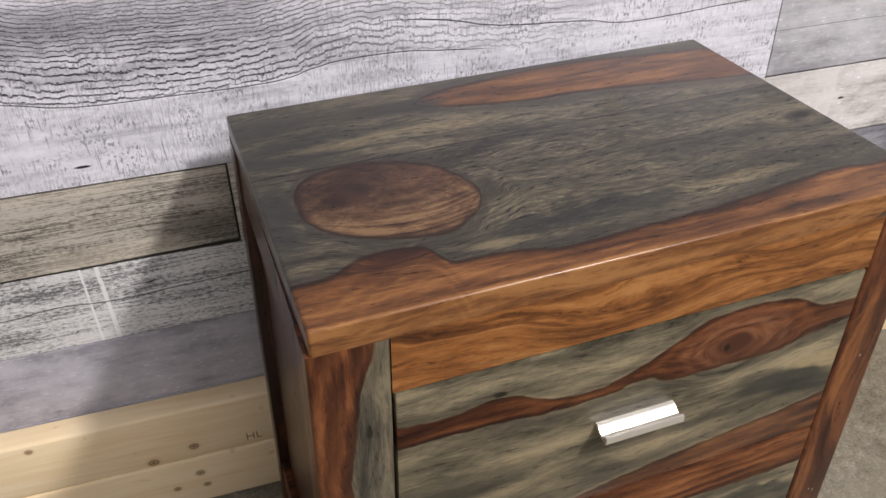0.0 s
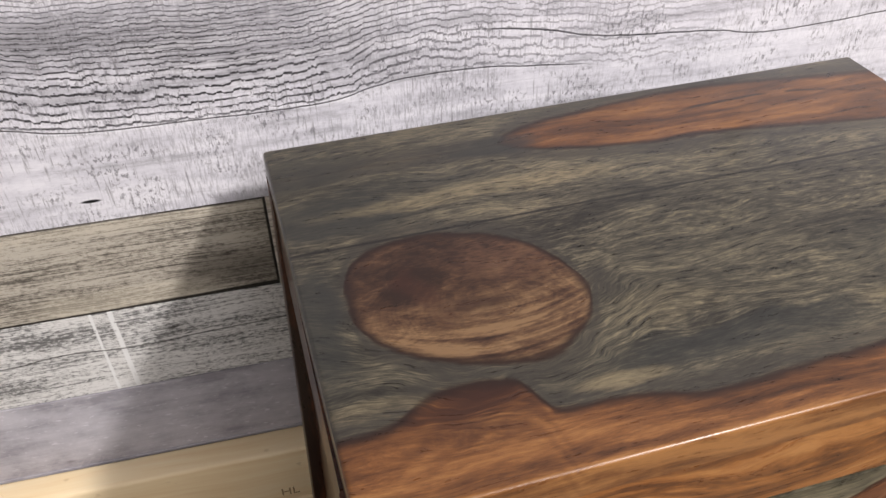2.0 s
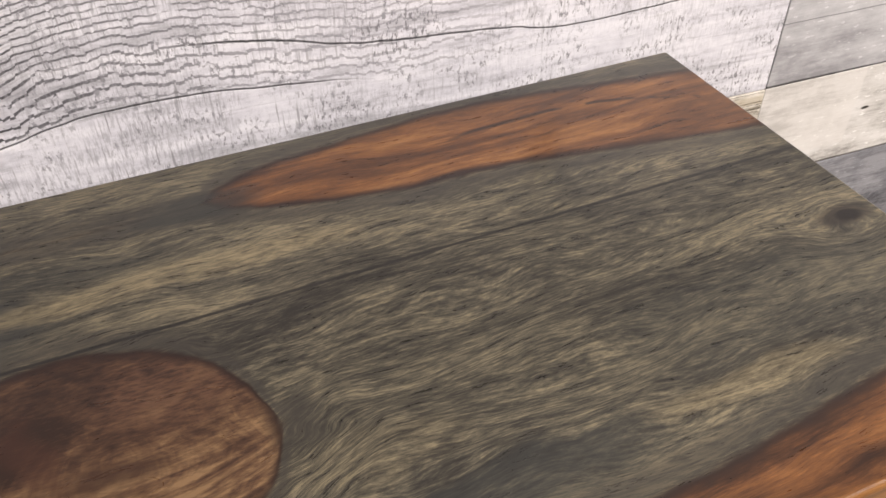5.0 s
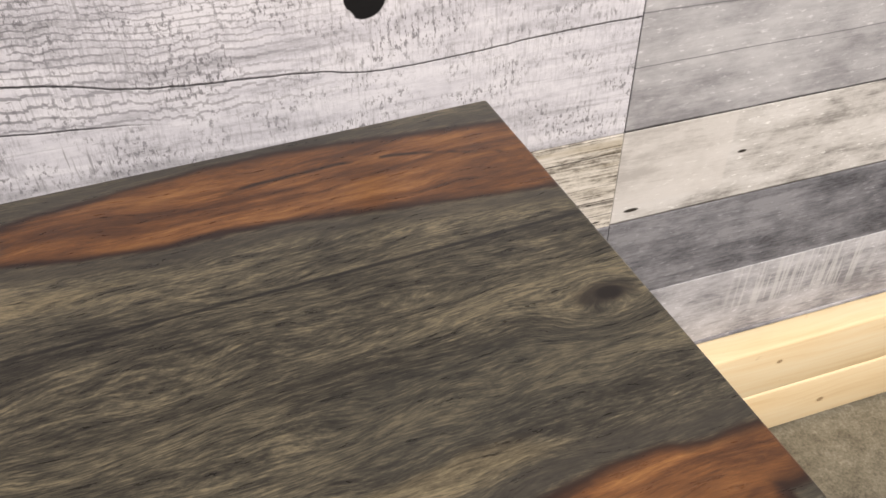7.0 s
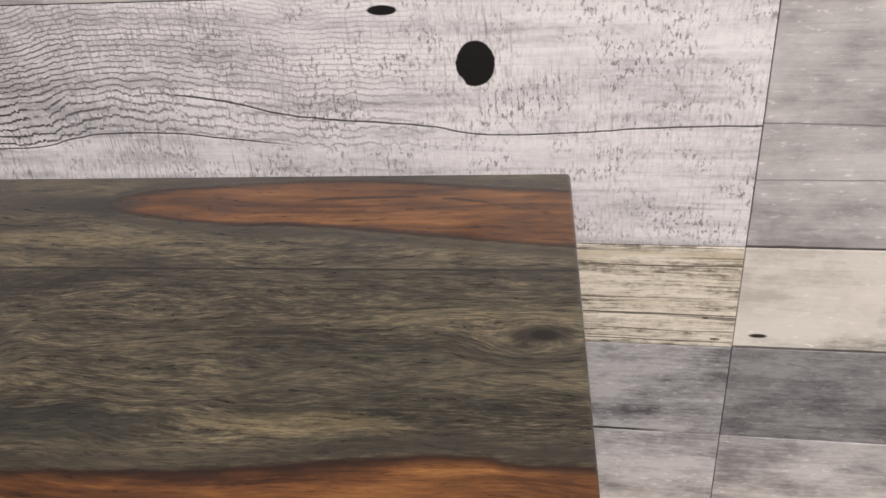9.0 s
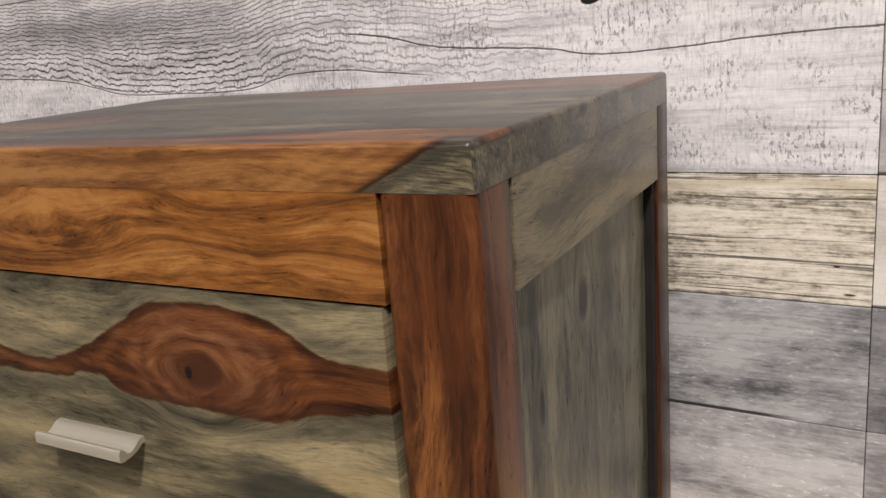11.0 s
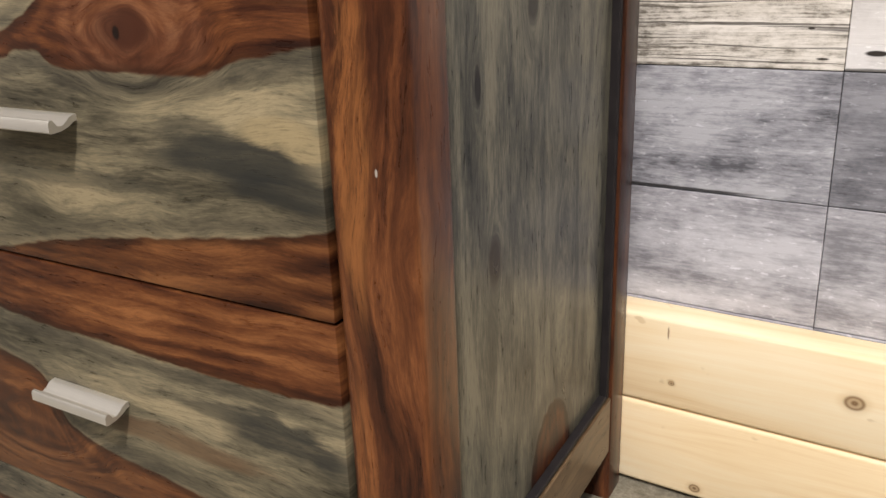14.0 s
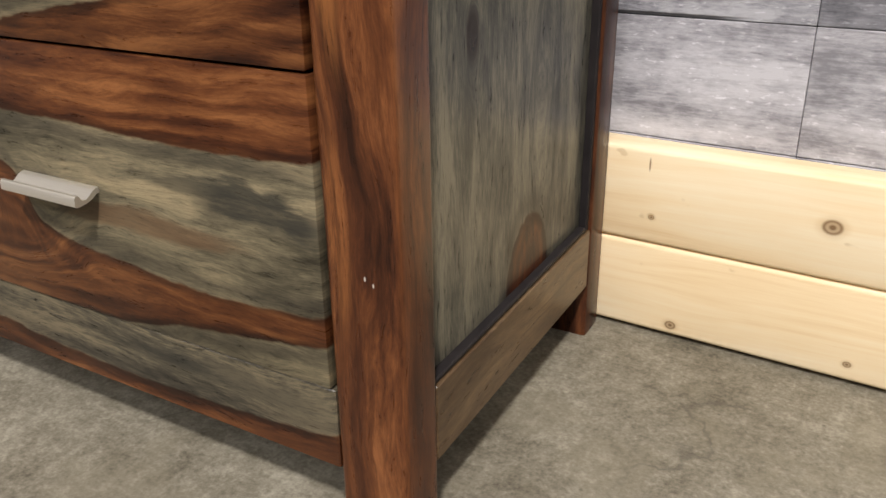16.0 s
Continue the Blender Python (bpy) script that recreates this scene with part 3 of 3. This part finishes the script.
def cream_marks(p, u, v, colour, height):
    """Long weather cracks along a pale plank, warm stains between them."""
    wob = (p.noise(p.vec(u * 9.0, v * 30.0, 3.0), 3.0) - 0.5) * 0.006
    crack = p.noise(p.vec(u * 2.2, (v + wob) * 300.0, 5.0), 3.0, 0.6).step(0.575, 0.63)
    warm = p.noise(p.vec(u * 6.0, (v + wob) * 60.0, 9.0), 3.0).step(0.50, 0.66) * v.step(0.43, 0.46)
    colour = p.mix(colour, (0.36, 0.30, 0.20), warm * 0.5)
    nick = ellipse(u, v, 0.674, 0.428, 0.0035, 0.0014).max(ellipse(u, v, 0.684, 0.405, 0.006, 0.0012)).step(0.0, 0.0006)
    return p.mix(colour, (0.035, 0.028, 0.022), (crack * 0.8).max(nick)), height + crack * -1.5


def slate_marks(p, u, v, colour, height):
    """A crack along the foot of the plank that thins away."""
    n = (p.noise(p.vec(u * 30.0, 0.0, 3.0), 3.0) - 0.5) * 0.0016
    k = (v - 0.2915 + n).step(-0.0006, 0.0006, 1.0, 0.0) * u.step(0.615, 0.655, 1.0, 0.0) * u.step(0.40, 0.45)
    return p.mix(colour, (0.02, 0.019, 0.02), k * 0.9), height + k * -2.0


def drip_marks(p, u, v, colour, height):
    drip = p.noise(p.vec(u * 150.0, v * 7.0, 3.0), 2.0).step(0.50, 0.60) * u.step(0.84, 0.90) * u.step(1.03, 1.10, 1.0, 0.0) * v.step(0.205, 0.235)
    return p.mix(colour, (0.62, 0.62, 0.63), drip * 0.6), height


def rain_marks(p, u, v, colour, height):
    """Slanting faint strokes on a washed plank."""
    s = p.noise(p.vec((u - v * 0.7) * 170.0, (v + u * 0.7) * 16.0, 3.0), 2.0).step(0.55, 0.70)
    return p.mix(colour, (0.42, 0.40, 0.43), s * 0.35), height


def patch_marks(p, u, v, colour, height):
    f = (0.818 - u).step(-0.001, 0.001) * (v - 0.414).step(0.0, 0.004)
    colour = p.mix(colour, (0.66, 0.63, 0.61), f * 0.5)
    slot = ellipse(u, v, 0.721, 0.410, 0.008, 0.0022).max(ellipse(u, v, 0.833, 0.453, 0.005, 0.0018))
    foot = (v - 0.3985 + (p.noise(p.vec(u * 22.0, 0.0, 3.0), 3.0) - 0.5) * 0.003).step(-0.0006, 0.0008, 1.0, 0.0) * u.step(1.0, 1.2, 0.8, 0.2)
    return p.mix(colour, (0.03, 0.025, 0.02), slot.step(-0.0005, 0.0006).max(foot)), height


def grade_lines(p, u, v, colour, height):
    k = (v - 0.614 + (p.noise(p.vec(u * 8.0, 0.0, 1.0)) - 0.5) * 0.008).abs().step(0.0, 0.0012, 1.0, 0.0)
    k2 = (v - 0.566 + (p.noise(p.vec(u * 7.0, 3.0, 1.0)) - 0.5) * 0.006).abs().step(0.0, 0.0010, 1.0, 0.0) * u.step(1.0, 1.1, 1.0, 0.3)
    foot = (v - 0.5045 + (p.noise(p.vec(u * 20.0, 0.0, 7.0), 3.0) - 0.5) * 0.004).step(-0.0006, 0.0008, 1.0, 0.0) * 0.85
    colour = p.mix(colour, (0.03, 0.027, 0.027), foot)
    return p.mix(colour, (0.10, 0.10, 0.11), (k + k2).min(1.0) * 0.7), height


mat_white = board("plank_white", (0.735, 0.725, 0.775), (0.60, 0.59, 0.645), (0.38, 0.375, 0.405), 1.0, 0.15, 0.35, extra=ripple_marks, grit=0.35, pits=0.0)
mat_tan = board("plank_tan", (0.46, 0.422, 0.362), (0.26, 0.236, 0.200), (0.085, 0.074, 0.062), 5.0, 0.9, 0.35, grit=0.8, fineness=1.7, extra=tan_marks, scale=1.9, hard=0.2)
mat_ash = board("plank_ash", (0.68, 0.67, 0.66), (0.46, 0.455, 0.45), (0.14, 0.138, 0.137), 9.0, 0.7, 0.35, extra=ladder_marks, grit=1.0, fineness=1.4, scale=2.0, hard=0.35)
mat_mauve = board("plank_mauve", (0.50, 0.485, 0.525), (0.41, 0.395, 0.435), (0.27, 0.26, 0.29), 13.0, 0.2, 0.4, extra=rain_marks, grit=0.25, pits=0.5, cloud=True)
mat_cream = board("plank_cream", (0.73, 0.685, 0.63), (0.55, 0.51, 0.455), (0.17, 0.15, 0.125), 17.0, 0.6, 0.3, fineness=1.0, grit=0.6, extra=cream_marks)
mat_slate = board("plank_slate", (0.42, 0.42, 0.45), (0.255, 0.255, 0.282), (0.095, 0.095, 0.108), 21.0, 0.45, 0.45, extra=slate_marks, grit=0.85, fineness=0.8, pits=0.5, cloud=True)
mat_deep = board("plank_deep", (0.27, 0.27, 0.295), (0.165, 0.165, 0.185), (0.07, 0.07, 0.082), 25.0, 0.4, 0.45, grit=0.75, fineness=0.8, pits=0.4, cloud=True)
mat_pale = board("plank_pale", (0.54, 0.535, 0.57), (0.385, 0.38, 0.412), (0.21, 0.207, 0.228), 29.0, 0.3, 0.6, grit=0.75, fineness=0.8, pits=0.4, cloud=True)
mat_pale_drip = board("plank_pale_dripped", (0.55, 0.545, 0.58), (0.40, 0.395, 0.425), (0.22, 0.217, 0.238), 33.0, 0.3, 0.6, extra=drip_marks, grit=0.7, fineness=0.8, pits=0.4, cloud=True)
mat_chalk = board("plank_chalk", (0.67, 0.65, 0.64), (0.54, 0.52, 0.505), (0.27, 0.255, 0.245), 37.0, 0.35, 0.6, extra=patch_marks, grit=0.55, pits=0.3, cloud=True)
mat_cloud = board("plank_cloud", (0.50, 0.495, 0.515), (0.39, 0.385, 0.405), (0.26, 0.255, 0.272), 41.0, 0.2, 0.5, extra=grade_lines, grit=0.4, pits=0.0, cloud=True)


def pine(name, seed, knots, slits=()):
    p = Paint(name)
    u, v = p.x, p.z + p.y * 0.8
    drift = p.noise(p.vec(u * 2.2, v * 9.0, seed), 2.0)
    wv = v + (drift - 0.5) * 0.06
    grain = p.noise(p.vec(u * 4.0, wv * 110.0, seed + 3.0), 3.0, 0.6)
    fibre = p.noise(p.vec(u * 40.0, v * 900.0, seed + 5.0), 2.0)
    wide = p.noise(p.vec(u * 3.0, v * 12.0, seed + 7.0), 3.0)
    colour = p.ramp(grain * 0.45 + wide * 0.5 + fibre * 0.1, [(0.32, (0.72, 0.515, 0.28)), (0.5, (0.82, 0.65, 0.41)), (0.66, (0.86, 0.735, 0.52))])
    for ku, kv, r in knots:
        d = ellipse(u, v - p.y * 0.8, ku, kv, r * 1.25, r) / r
        ringed = ((d * 9.0).sin() * 0.5 + 0.5) * d.step(-0.1, 0.1)
        colour = p.mix(colour, (0.48, 0.29, 0.11), d.step(-0.9, 0.3) * 0.35)
        colour = p.mix(colour, (0.13, 0.060, 0.020), d.step(-0.15, 0.35) * (ringed * 0.5 + 0.4))
    for su, sv, length in slits:
        colour = p.mix(colour, (0.20, 0.11, 0.045), ellipse(u + (fibre - 0.5) * 0.0006, p.z, su, sv, 0.0011, length).step(0.0, 0.0006) * 0.8)
    dent = p.noise(p.vec(u * 35.0, v * 60.0, seed + 9.0), 2.0).step(0.68, 0.76)
    colour = p.mix(colour, (0.42, 0.27, 0.12), dent * 0.35)
    return p.finish(colour, fibre * 0.1 + 0.46, grain + dent * -0.8, 0.18, 0.0012, specular=0.35)


mat_pine_low = pine("pine_low", 3.0, [(-0.112, 0.062, 0.005), (-0.107, 0.037, 0.004), (-0.146, 0.041, 0.004), (0.620, 0.0145, 0.0045), (0.772, 0.020, 0.003), (0.35, 0.05, 0.005), (1.035, 0.040, 0.004)])
mat_pine_high = pine("pine_high", 8.0, [(-0.111, 0.1145, 0.0055), (-0.165, 0.1015, 0.0060), (-0.300, 0.170, 0.004), (0.742, 0.139, 0.0070), (0.593, 0.118, 0.0025), (0.30, 0.13, 0.005), (0.94, 0.150, 0.003)], [(0.588, 0.167, 0.008)])


def concrete():
    p = Paint("concrete")
    u, v = p.x, p.y
    cloud = p.noise(p.vec(u * 4.0, v * 4.0, 1.0), 5.0, 0.60)
    stain = p.noise(p.vec(u * 21.0, v * 21.0, 4.0), 6.0, 0.70)
    grit = p.noise(p.vec(u * 260.0, v * 260.0, 7.0), 3.0, 0.7)
    speck = p.noise(p.vec(u * 75.0, v * 75.0, 9.0), 4.0, 0.7)
    colour = p.ramp((cloud - 0.5) * 0.42 + (stain - 0.5) * 0.26 + (speck - 0.5) * 0.30 + (grit - 0.5) * 0.30 + 0.60, [(0.46, (0.072, 0.063, 0.046)), (0.55, (0.145, 0.129, 0.096)), (0.62, (0.205, 0.186, 0.143)), (0.73, (0.33, 0.306, 0.245))])
    film = p.noise(p.vec(u * 7.0 + 3.0, v * 7.0, 17.0), 4.0, 0.6).step(0.52, 0.60)
    colour = p.mix(colour, (0.20, 0.178, 0.128), film * 0.35)
    warp = p.noise(p.vec(u * 9.0, v * 9.0, 12.0), 4.0) - 0.5
    crack = (p.noise(p.vec(u * 3.0 + warp * 0.9, v * 3.0 + warp * 0.9, 15.0), 1.0) - 0.5).abs().step(0.0, 0.004, 1.0, 0.0)
    crack = crack * p.noise(p.vec(u * 5.0, v * 5.0, 21.0), 2.0).step(0.5, 0.6)
    chip = p.cells(p.vec(u * 60.0, v * 60.0, 2.0)).step(0.05, 0.12, 1.0, 0.0) * stain.step(0.52, 0.62)
    colour = p.mix(colour, (0.07, 0.062, 0.05), (crack * 0.45).max(chip * 0.6))
    return p.finish(colour, cloud * 0.25 + 0.42, grit * 0.6 + stain * 0.3 + chip * -1.0, 0.10, 0.0012, specular=0.25)


mat_concrete = concrete()


def plaster(name, colour, seed):
    p = Paint(name)
    a = p.noise(p.vec(p.x * 2.0, p.y * 2.0, p.z * 2.0 + seed), 4.0)
    b = p.noise(p.vec(p.x * 90.0, p.y * 90.0, p.z * 90.0), 2.0)
    return p.finish(p.mix([c * 0.88 for c in colour], colour, a), 0.85, b, 0.1, 0.002)


mat_plaster, mat_ceiling = plaster("plaster", (0.36, 0.34, 0.32), 1.0), plaster("ceiling_paint", (0.30, 0.29, 0.28), 5.0)
mat_backing = plaster("dark_backing", (0.06, 0.055, 0.052), 2.0)


def nickel():
    p = Paint("brushed_nickel")
    brush = p.noise(p.vec(p.x * 30.0, p.y * 1600.0, p.z * 1600.0), 2.0)
    return p.finish(p.mix((0.72, 0.685, 0.615), (0.82, 0.785, 0.715), brush), brush * 0.14 + 0.26, brush, 0.08, 0.0004, metal=0.8)


mat_nickel = nickel()
# near-black bead colour that holds the shadow of the panel recess
p = Paint("bead_shade_black")
mat_bead_shade = p.finish(p.mix((0.010, 0.009, 0.010), (0.028, 0.024, 0.024), p.noise(p.vec(p.x * 60.0, p.y * 60.0, p.z * 60.0), 3.0)), 0.5, specular=0.12)


# ---- mesh helpers ----
def box_mesh(lo, hi, bevel=0.0, segments=2, edges=""):
    """edges: "" all, "upright" those along z, "upper" those round the top and along z."""
    bm = bmesh.new()
    bmesh.ops.create_cube(bm, size=1)
    for v in bm.verts:
        v.co = [a + (c + 0.5) * (b - a) for c, a, b in zip(v.co, lo, hi)]
    if bevel:
        z0 = (lo[2] + hi[2]) / 2
        keep = [e for e in bm.edges if not edges or abs(e.verts[0].co.z - e.verts[1].co.z) > 1e-6 or (edges == "upper" and e.verts[0].co.z > z0)]
        bmesh.ops.bevel(bm, geom=keep, offset=bevel, segments=segments, profile=0.5, affect="EDGES")
    return bm


def part(name, bm, material, parent=None, label=""):
    """Link bm, whose coordinates are the place's own, as one mesh under parent."""
    me = bpy.data.meshes.new(name)
    bm.to_mesh(me)
    bm.free()
    me.materials.append(material)
    for f in me.polygons:
        f.use_smooth = True
    me.set_sharp_from_angle(angle=radians(35))
    ob = new(name, me)
    if parent is not None:
        ob.parent = parent
    return tagged(ob, label)


# ---- the room ----
X0, X1, Y0, TALL = -2.4, 3.4, -4.2, 3.0
floor = tagged(part("floor", box_mesh((X0, Y0, -0.12), (X1, 0.05, 0.0)), mat_concrete), "stained grey-brown bare concrete shop floor", "floor", kind="structure")
ceiling = tagged(part("ceiling", box_mesh((X0, Y0, TALL), (X1, 0.05, TALL + 0.1)), mat_ceiling), "plain off-white painted ceiling", "ceiling", kind="structure")
tagged(part("wall_east", box_mesh((X1, Y0, 0), (X1 + 0.1, 0.05, TALL)), mat_plaster), "plain painted shop wall", "wall", kind="structure")
tagged(part("wall_west", box_mesh((X0 - 0.1, Y0, 0), (X0, 0.05, TALL)), mat_plaster), "plain painted shop wall", "wall", kind="structure")
tagged(part("wall_south", box_mesh((X0, Y0 - 0.1, 0), (X1, Y0, TALL)), mat_plaster), "plain painted shop wall", "wall", kind="structure")
wall = tagged(part("wall_north", box_mesh((X0, 0.008, 0), (X1, 0.10, TALL)), mat_backing), "wall faced with mixed weathered grey and white planks", "wall", kind="structure")

# plank rows: bottom, top, and the joints with the material to the left of each
ROWS = [
    (0.000, 0.181, [(0.700, mat_mauve), (X1, mat_pale)]),
    (0.181, 0.2885, [(-0.62, mat_pale), (0.30, mat_mauve), (0.7, mat_pale), (1.62, mat_pale_drip), (X1, mat_slate)]),
    (0.2885, 0.396, [(-1.1, mat_slate), (0.25, mat_ash), (0.7, mat_slate), (1.45, mat_deep), (X1, mat_pale)]),
    (0.396, 0.502, [(-0.95, mat_chalk), (-0.001, mat_tan), (0.700, mat_cream), (1.55, mat_chalk), (X1, mat_tan)]),
    (0.502, 0.720, [(-1.0, mat_cloud), (0.7, mat_white), (1.75, mat_cloud), (X1, mat_chalk)]),
    (0.720, 0.930, [(0.30, mat_mauve), (1.3, mat_pale), (X1, mat_cloud)]),
]
z = 0.930
for i in range(10):
    ROWS.append((z, min(z + 0.215, TALL), [(-0.9 + 0.37 * (i % 4), (mat_pale, mat_cloud, mat_slate)[i % 3]), (0.9 + 0.31 * (i % 3), (mat_slate, mat_mauve, mat_chalk)[i % 3]), (X1, (mat_ash, mat_pale, mat_deep)[i % 3])]))
    z += 0.215
    if z >= TALL:
        break
rng = random.Random(4)
for low, high, joints in ROWS:
    left = X0
    for right, material in joints:
        proud = rng.uniform(-0.0004, 0.0004)
        part("plank", box_mesh((left + 0.0003, 0.0 + proud, low + 0.0004), (right - 0.0003, 0.008, high - 0.0004), 0.0005, 1), material, wall)
        left = right

# ---- two pine boards stacked along the foot of the wall ----
for low, high, material, text in ((0.004, 0.0915, mat_pine_low, "lower pale pine board lying along the wall on concrete"), (0.0923, 0.1810, mat_pine_high, "upper pale pine board stacked along the plank wall")):
    b = part("pine_board", box_mesh((X0 + 0.01, -0.038, low), (X1 - 0.01, -0.002, high), 0.0045, 3), material)
    tagged(b, text, "board", "pine boards along the wall")


def stamp(text, place, size, material):
    """A grade stamp on the face of the upper board."""
    c = bpy.data.curves.new("grade_stamp", "FONT")
    c.body, c.size, c.extrude = text, size, 0.0001
    c.materials.append(material)
    ob = new("grade_stamp", c)
    ob.matrix_world = pose(*place, 90, 0, 0)
    return ob


p = Paint("stamp_ink")
mat_ink = p.finish(p.mix((0.22, 0.14, 0.07), (0.42, 0.28, 0.14), p.noise(p.vec(p.x * 300.0, p.z * 300.0), 2.0)), 0.7)
ink = stamp("HL", (-0.044, -0.0382, 0.1035), 0.018, mat_ink)
tagged(ink, "faded brown grade stamp printed on the pine board", "stamp")

# ---- the nightstand ----
W, H, F, B = 0.5495, TOP_Z, -0.4145, -0.056
LP, RP = 0.0650, 0.4998
stand = new("nightstand")
BASE = Matrix.Translation((-W / 2, -(F + B) / 2, 0))
stand.matrix_world = pose(0.006, -0.0605, 0, 0, 0, 2.5) @ Matrix.Translation((0, 0.053, 0)) @ BASE.inverted()
tagged(stand, "two-drawer sheesham nightstand, grey and red-brown, standing on concrete", "nightstand")


def own(name, bm, material, label="", parent=None):
    """A part of the nightstand, drawn in the frame of its back left foot; the carcass widens slightly to the front and stands a little out of square."""
    for v in bm.verts:
        ahead = (B - v.co.y) / (B - F)
        if name == "tabletop":
            v.co.x += (0.005 + 0.003 * v.co.x / W) * ahead
        else:
            v.co.x += 0.0145 * v.co.x * ahead - 0.0025 - (0.008 + 0.022 * (1.0 - v.co.x / W)) * (EAVE - v.co.z)
    ob = part(name, bm, material, None, label)
    ob.parent = parent or stand
    if parent is None:
        ob.matrix_parent_inverse = BASE
    return ob


POST, STILE, EAVE = F + 0.041, B - 0.034, 0.567
own("tabletop", box_mesh((0.0, F, EAVE), (0.5472, B, H), 0.0032, 4, "upper"), mat_top, "grey sheesham top with a large red-brown heartwood eye")
own("post", box_mesh((0.0038, F, 0), (LP, POST, EAVE - 0.0002), 0.0035, 3, "upright"), mat_post_left, "dark brown post with a grey sapwood edge")
own("post", box_mesh((RP, F, 0), (W, POST, EAVE - 0.0002), 0.0055, 4, "upright"), mat_post_right, "flame-grained red-brown post")
own("post", box_mesh((0.002, STILE, 0), (0.046, B, EAVE - 0.0002), 0.0025, 2, "upright"), mat_post_back)
own("post", box_mesh((W - 0.045, STILE, 0), (W, B, EAVE - 0.0002), 0.0025, 2, "upright"), mat_post_back)
own("top_rail", box_mesh((LP + 0.0001, F + 0.0002, 0.5130), (RP - 0.0001, F + 0.022, EAVE), 0.0), mat_top_rail, "orange-brown rail with dark wavy grain")
own("bottom_rail", box_mesh((LP + 0.0003, F + 0.0012, 0.0555), (RP - 0.0003, F + 0.022, 0.1150), 0.0010, 1), mat_bottom_rail, "grey rail with a brown lower edge")
own("side_rail", box_mesh((W - 0.022, POST + 0.0002, 0.5110), (W - 0.0003, STILE - 0.0002, EAVE), 0.0), mat_side_top)
own("side_rail", box_mesh((W - 0.022, POST + 0.0002, 0.0525), (W - 0.0012, STILE - 0.0002, 0.1100), 0.0010, 1), mat_side_low, "tan-brown lower side rail")
own("side_panel", box_mesh((W - 0.024, POST - 0.006, 0.10), (W - 0.010, STILE + 0.006, 0.520)), mat_panel, "grey recessed side panel with dark knots")
# added dark beads: the gap shadow at back stile and panel foot
own("panel_shade_bead", box_mesh((W - 0.0105, STILE - 0.0070, 0.1105), (W - 0.0030, STILE - 0.0003, 0.5108), 0.001, 1), mat_bead_shade, "black bead, gap shadow put into its colour")
own("panel_shade_bead", box_mesh((W - 0.0105, POST + 0.0004, 0.1103), (W - 0.0028, STILE - 0.0073, 0.1145), 0.001, 1), mat_bead_shade, "black bead, gap shadow put into its colour")
own("side_rail", box_mesh((0.0046, POST + 0.0002, 0.5110), (0.025, STILE - 0.0002, EAVE), 0.0), mat_left_side)
own("side_rail", box_mesh((0.0046, POST + 0.0002, 0.0525), (0.025, STILE - 0.0002, 0.1100), 0.0010, 1), mat_left_side)
own("side_panel", box_mesh((0.0145, POST - 0.006, 0.10), (0.027, STILE + 0.006, 0.520)), mat_left_side)
own("back_panel", box_mesh((0.0465, B - 0.016, 0.06), (W - 0.0455, B - 0.008, EAVE - 0.0002)), mat_dark)
own("bottom_panel", box_mesh((0.0245, F + 0.0225, 0.100), (W - 0.0245, B - 0.0165, 0.108)), mat_dark)


def handle_mesh(x0, x1, z):
    """Brushed finger pull: a foot on the drawer, a hollow tray and a raised front lip."""
    face = F - 0.0008
    profile = [(-0.002, 0.0045), (0.0022, 0.0045), (0.0050, 0.0034), (0.0080, 0.0009), (0.0110, -0.0008), (0.0140, -0.0004), (0.0153, 0.0018), (0.0166, 0.0036), (0.0184, 0.0036), (0.0196, 0.0020),
               (0.0198, -0.0034), (0.0188, -0.0042), (0.0160, -0.0042), (0.0110, -0.0036), (0.0060, -0.0020), (0.0022, 0.0004), (-0.002, 0.0006)]
    sec = [(face - d, z + h) for d, h in profile]
    bm = bmesh.new()
    rings = [[bm.verts.new((x, y, zz)) for y, zz in sec] for x in (x0, x1)]
    n = len(sec)
    for i in range(n):
        bm.faces.new((rings[0][i], rings[0][(i + 1) % n], rings[1][(i + 1) % n], rings[1][i]))
    bm.faces.new(rings[0][::-1])
    bm.faces.new(rings[1])
    bmesh.ops.recalc_face_normals(bm, faces=bm.faces[:])
    return bm


for low, high, material, grip, text in ((0.3122, 0.5112, mat_drawer_one, 0.4100, "grey drawer with a round heartwood knot"), (0.1163, 0.3104, mat_drawer_two, 0.2140, "grey drawer crossed by red-brown heartwood bands")):
    d = own("drawer", box_mesh((LP + 0.0020, F - 0.0008, low), (RP - 0.0022, F + 0.020, high), 0.0013, 2), material, text)
    h = own("handle", handle_mesh(0.2435, 0.3190, grip), mat_nickel, "brushed nickel pull", d)
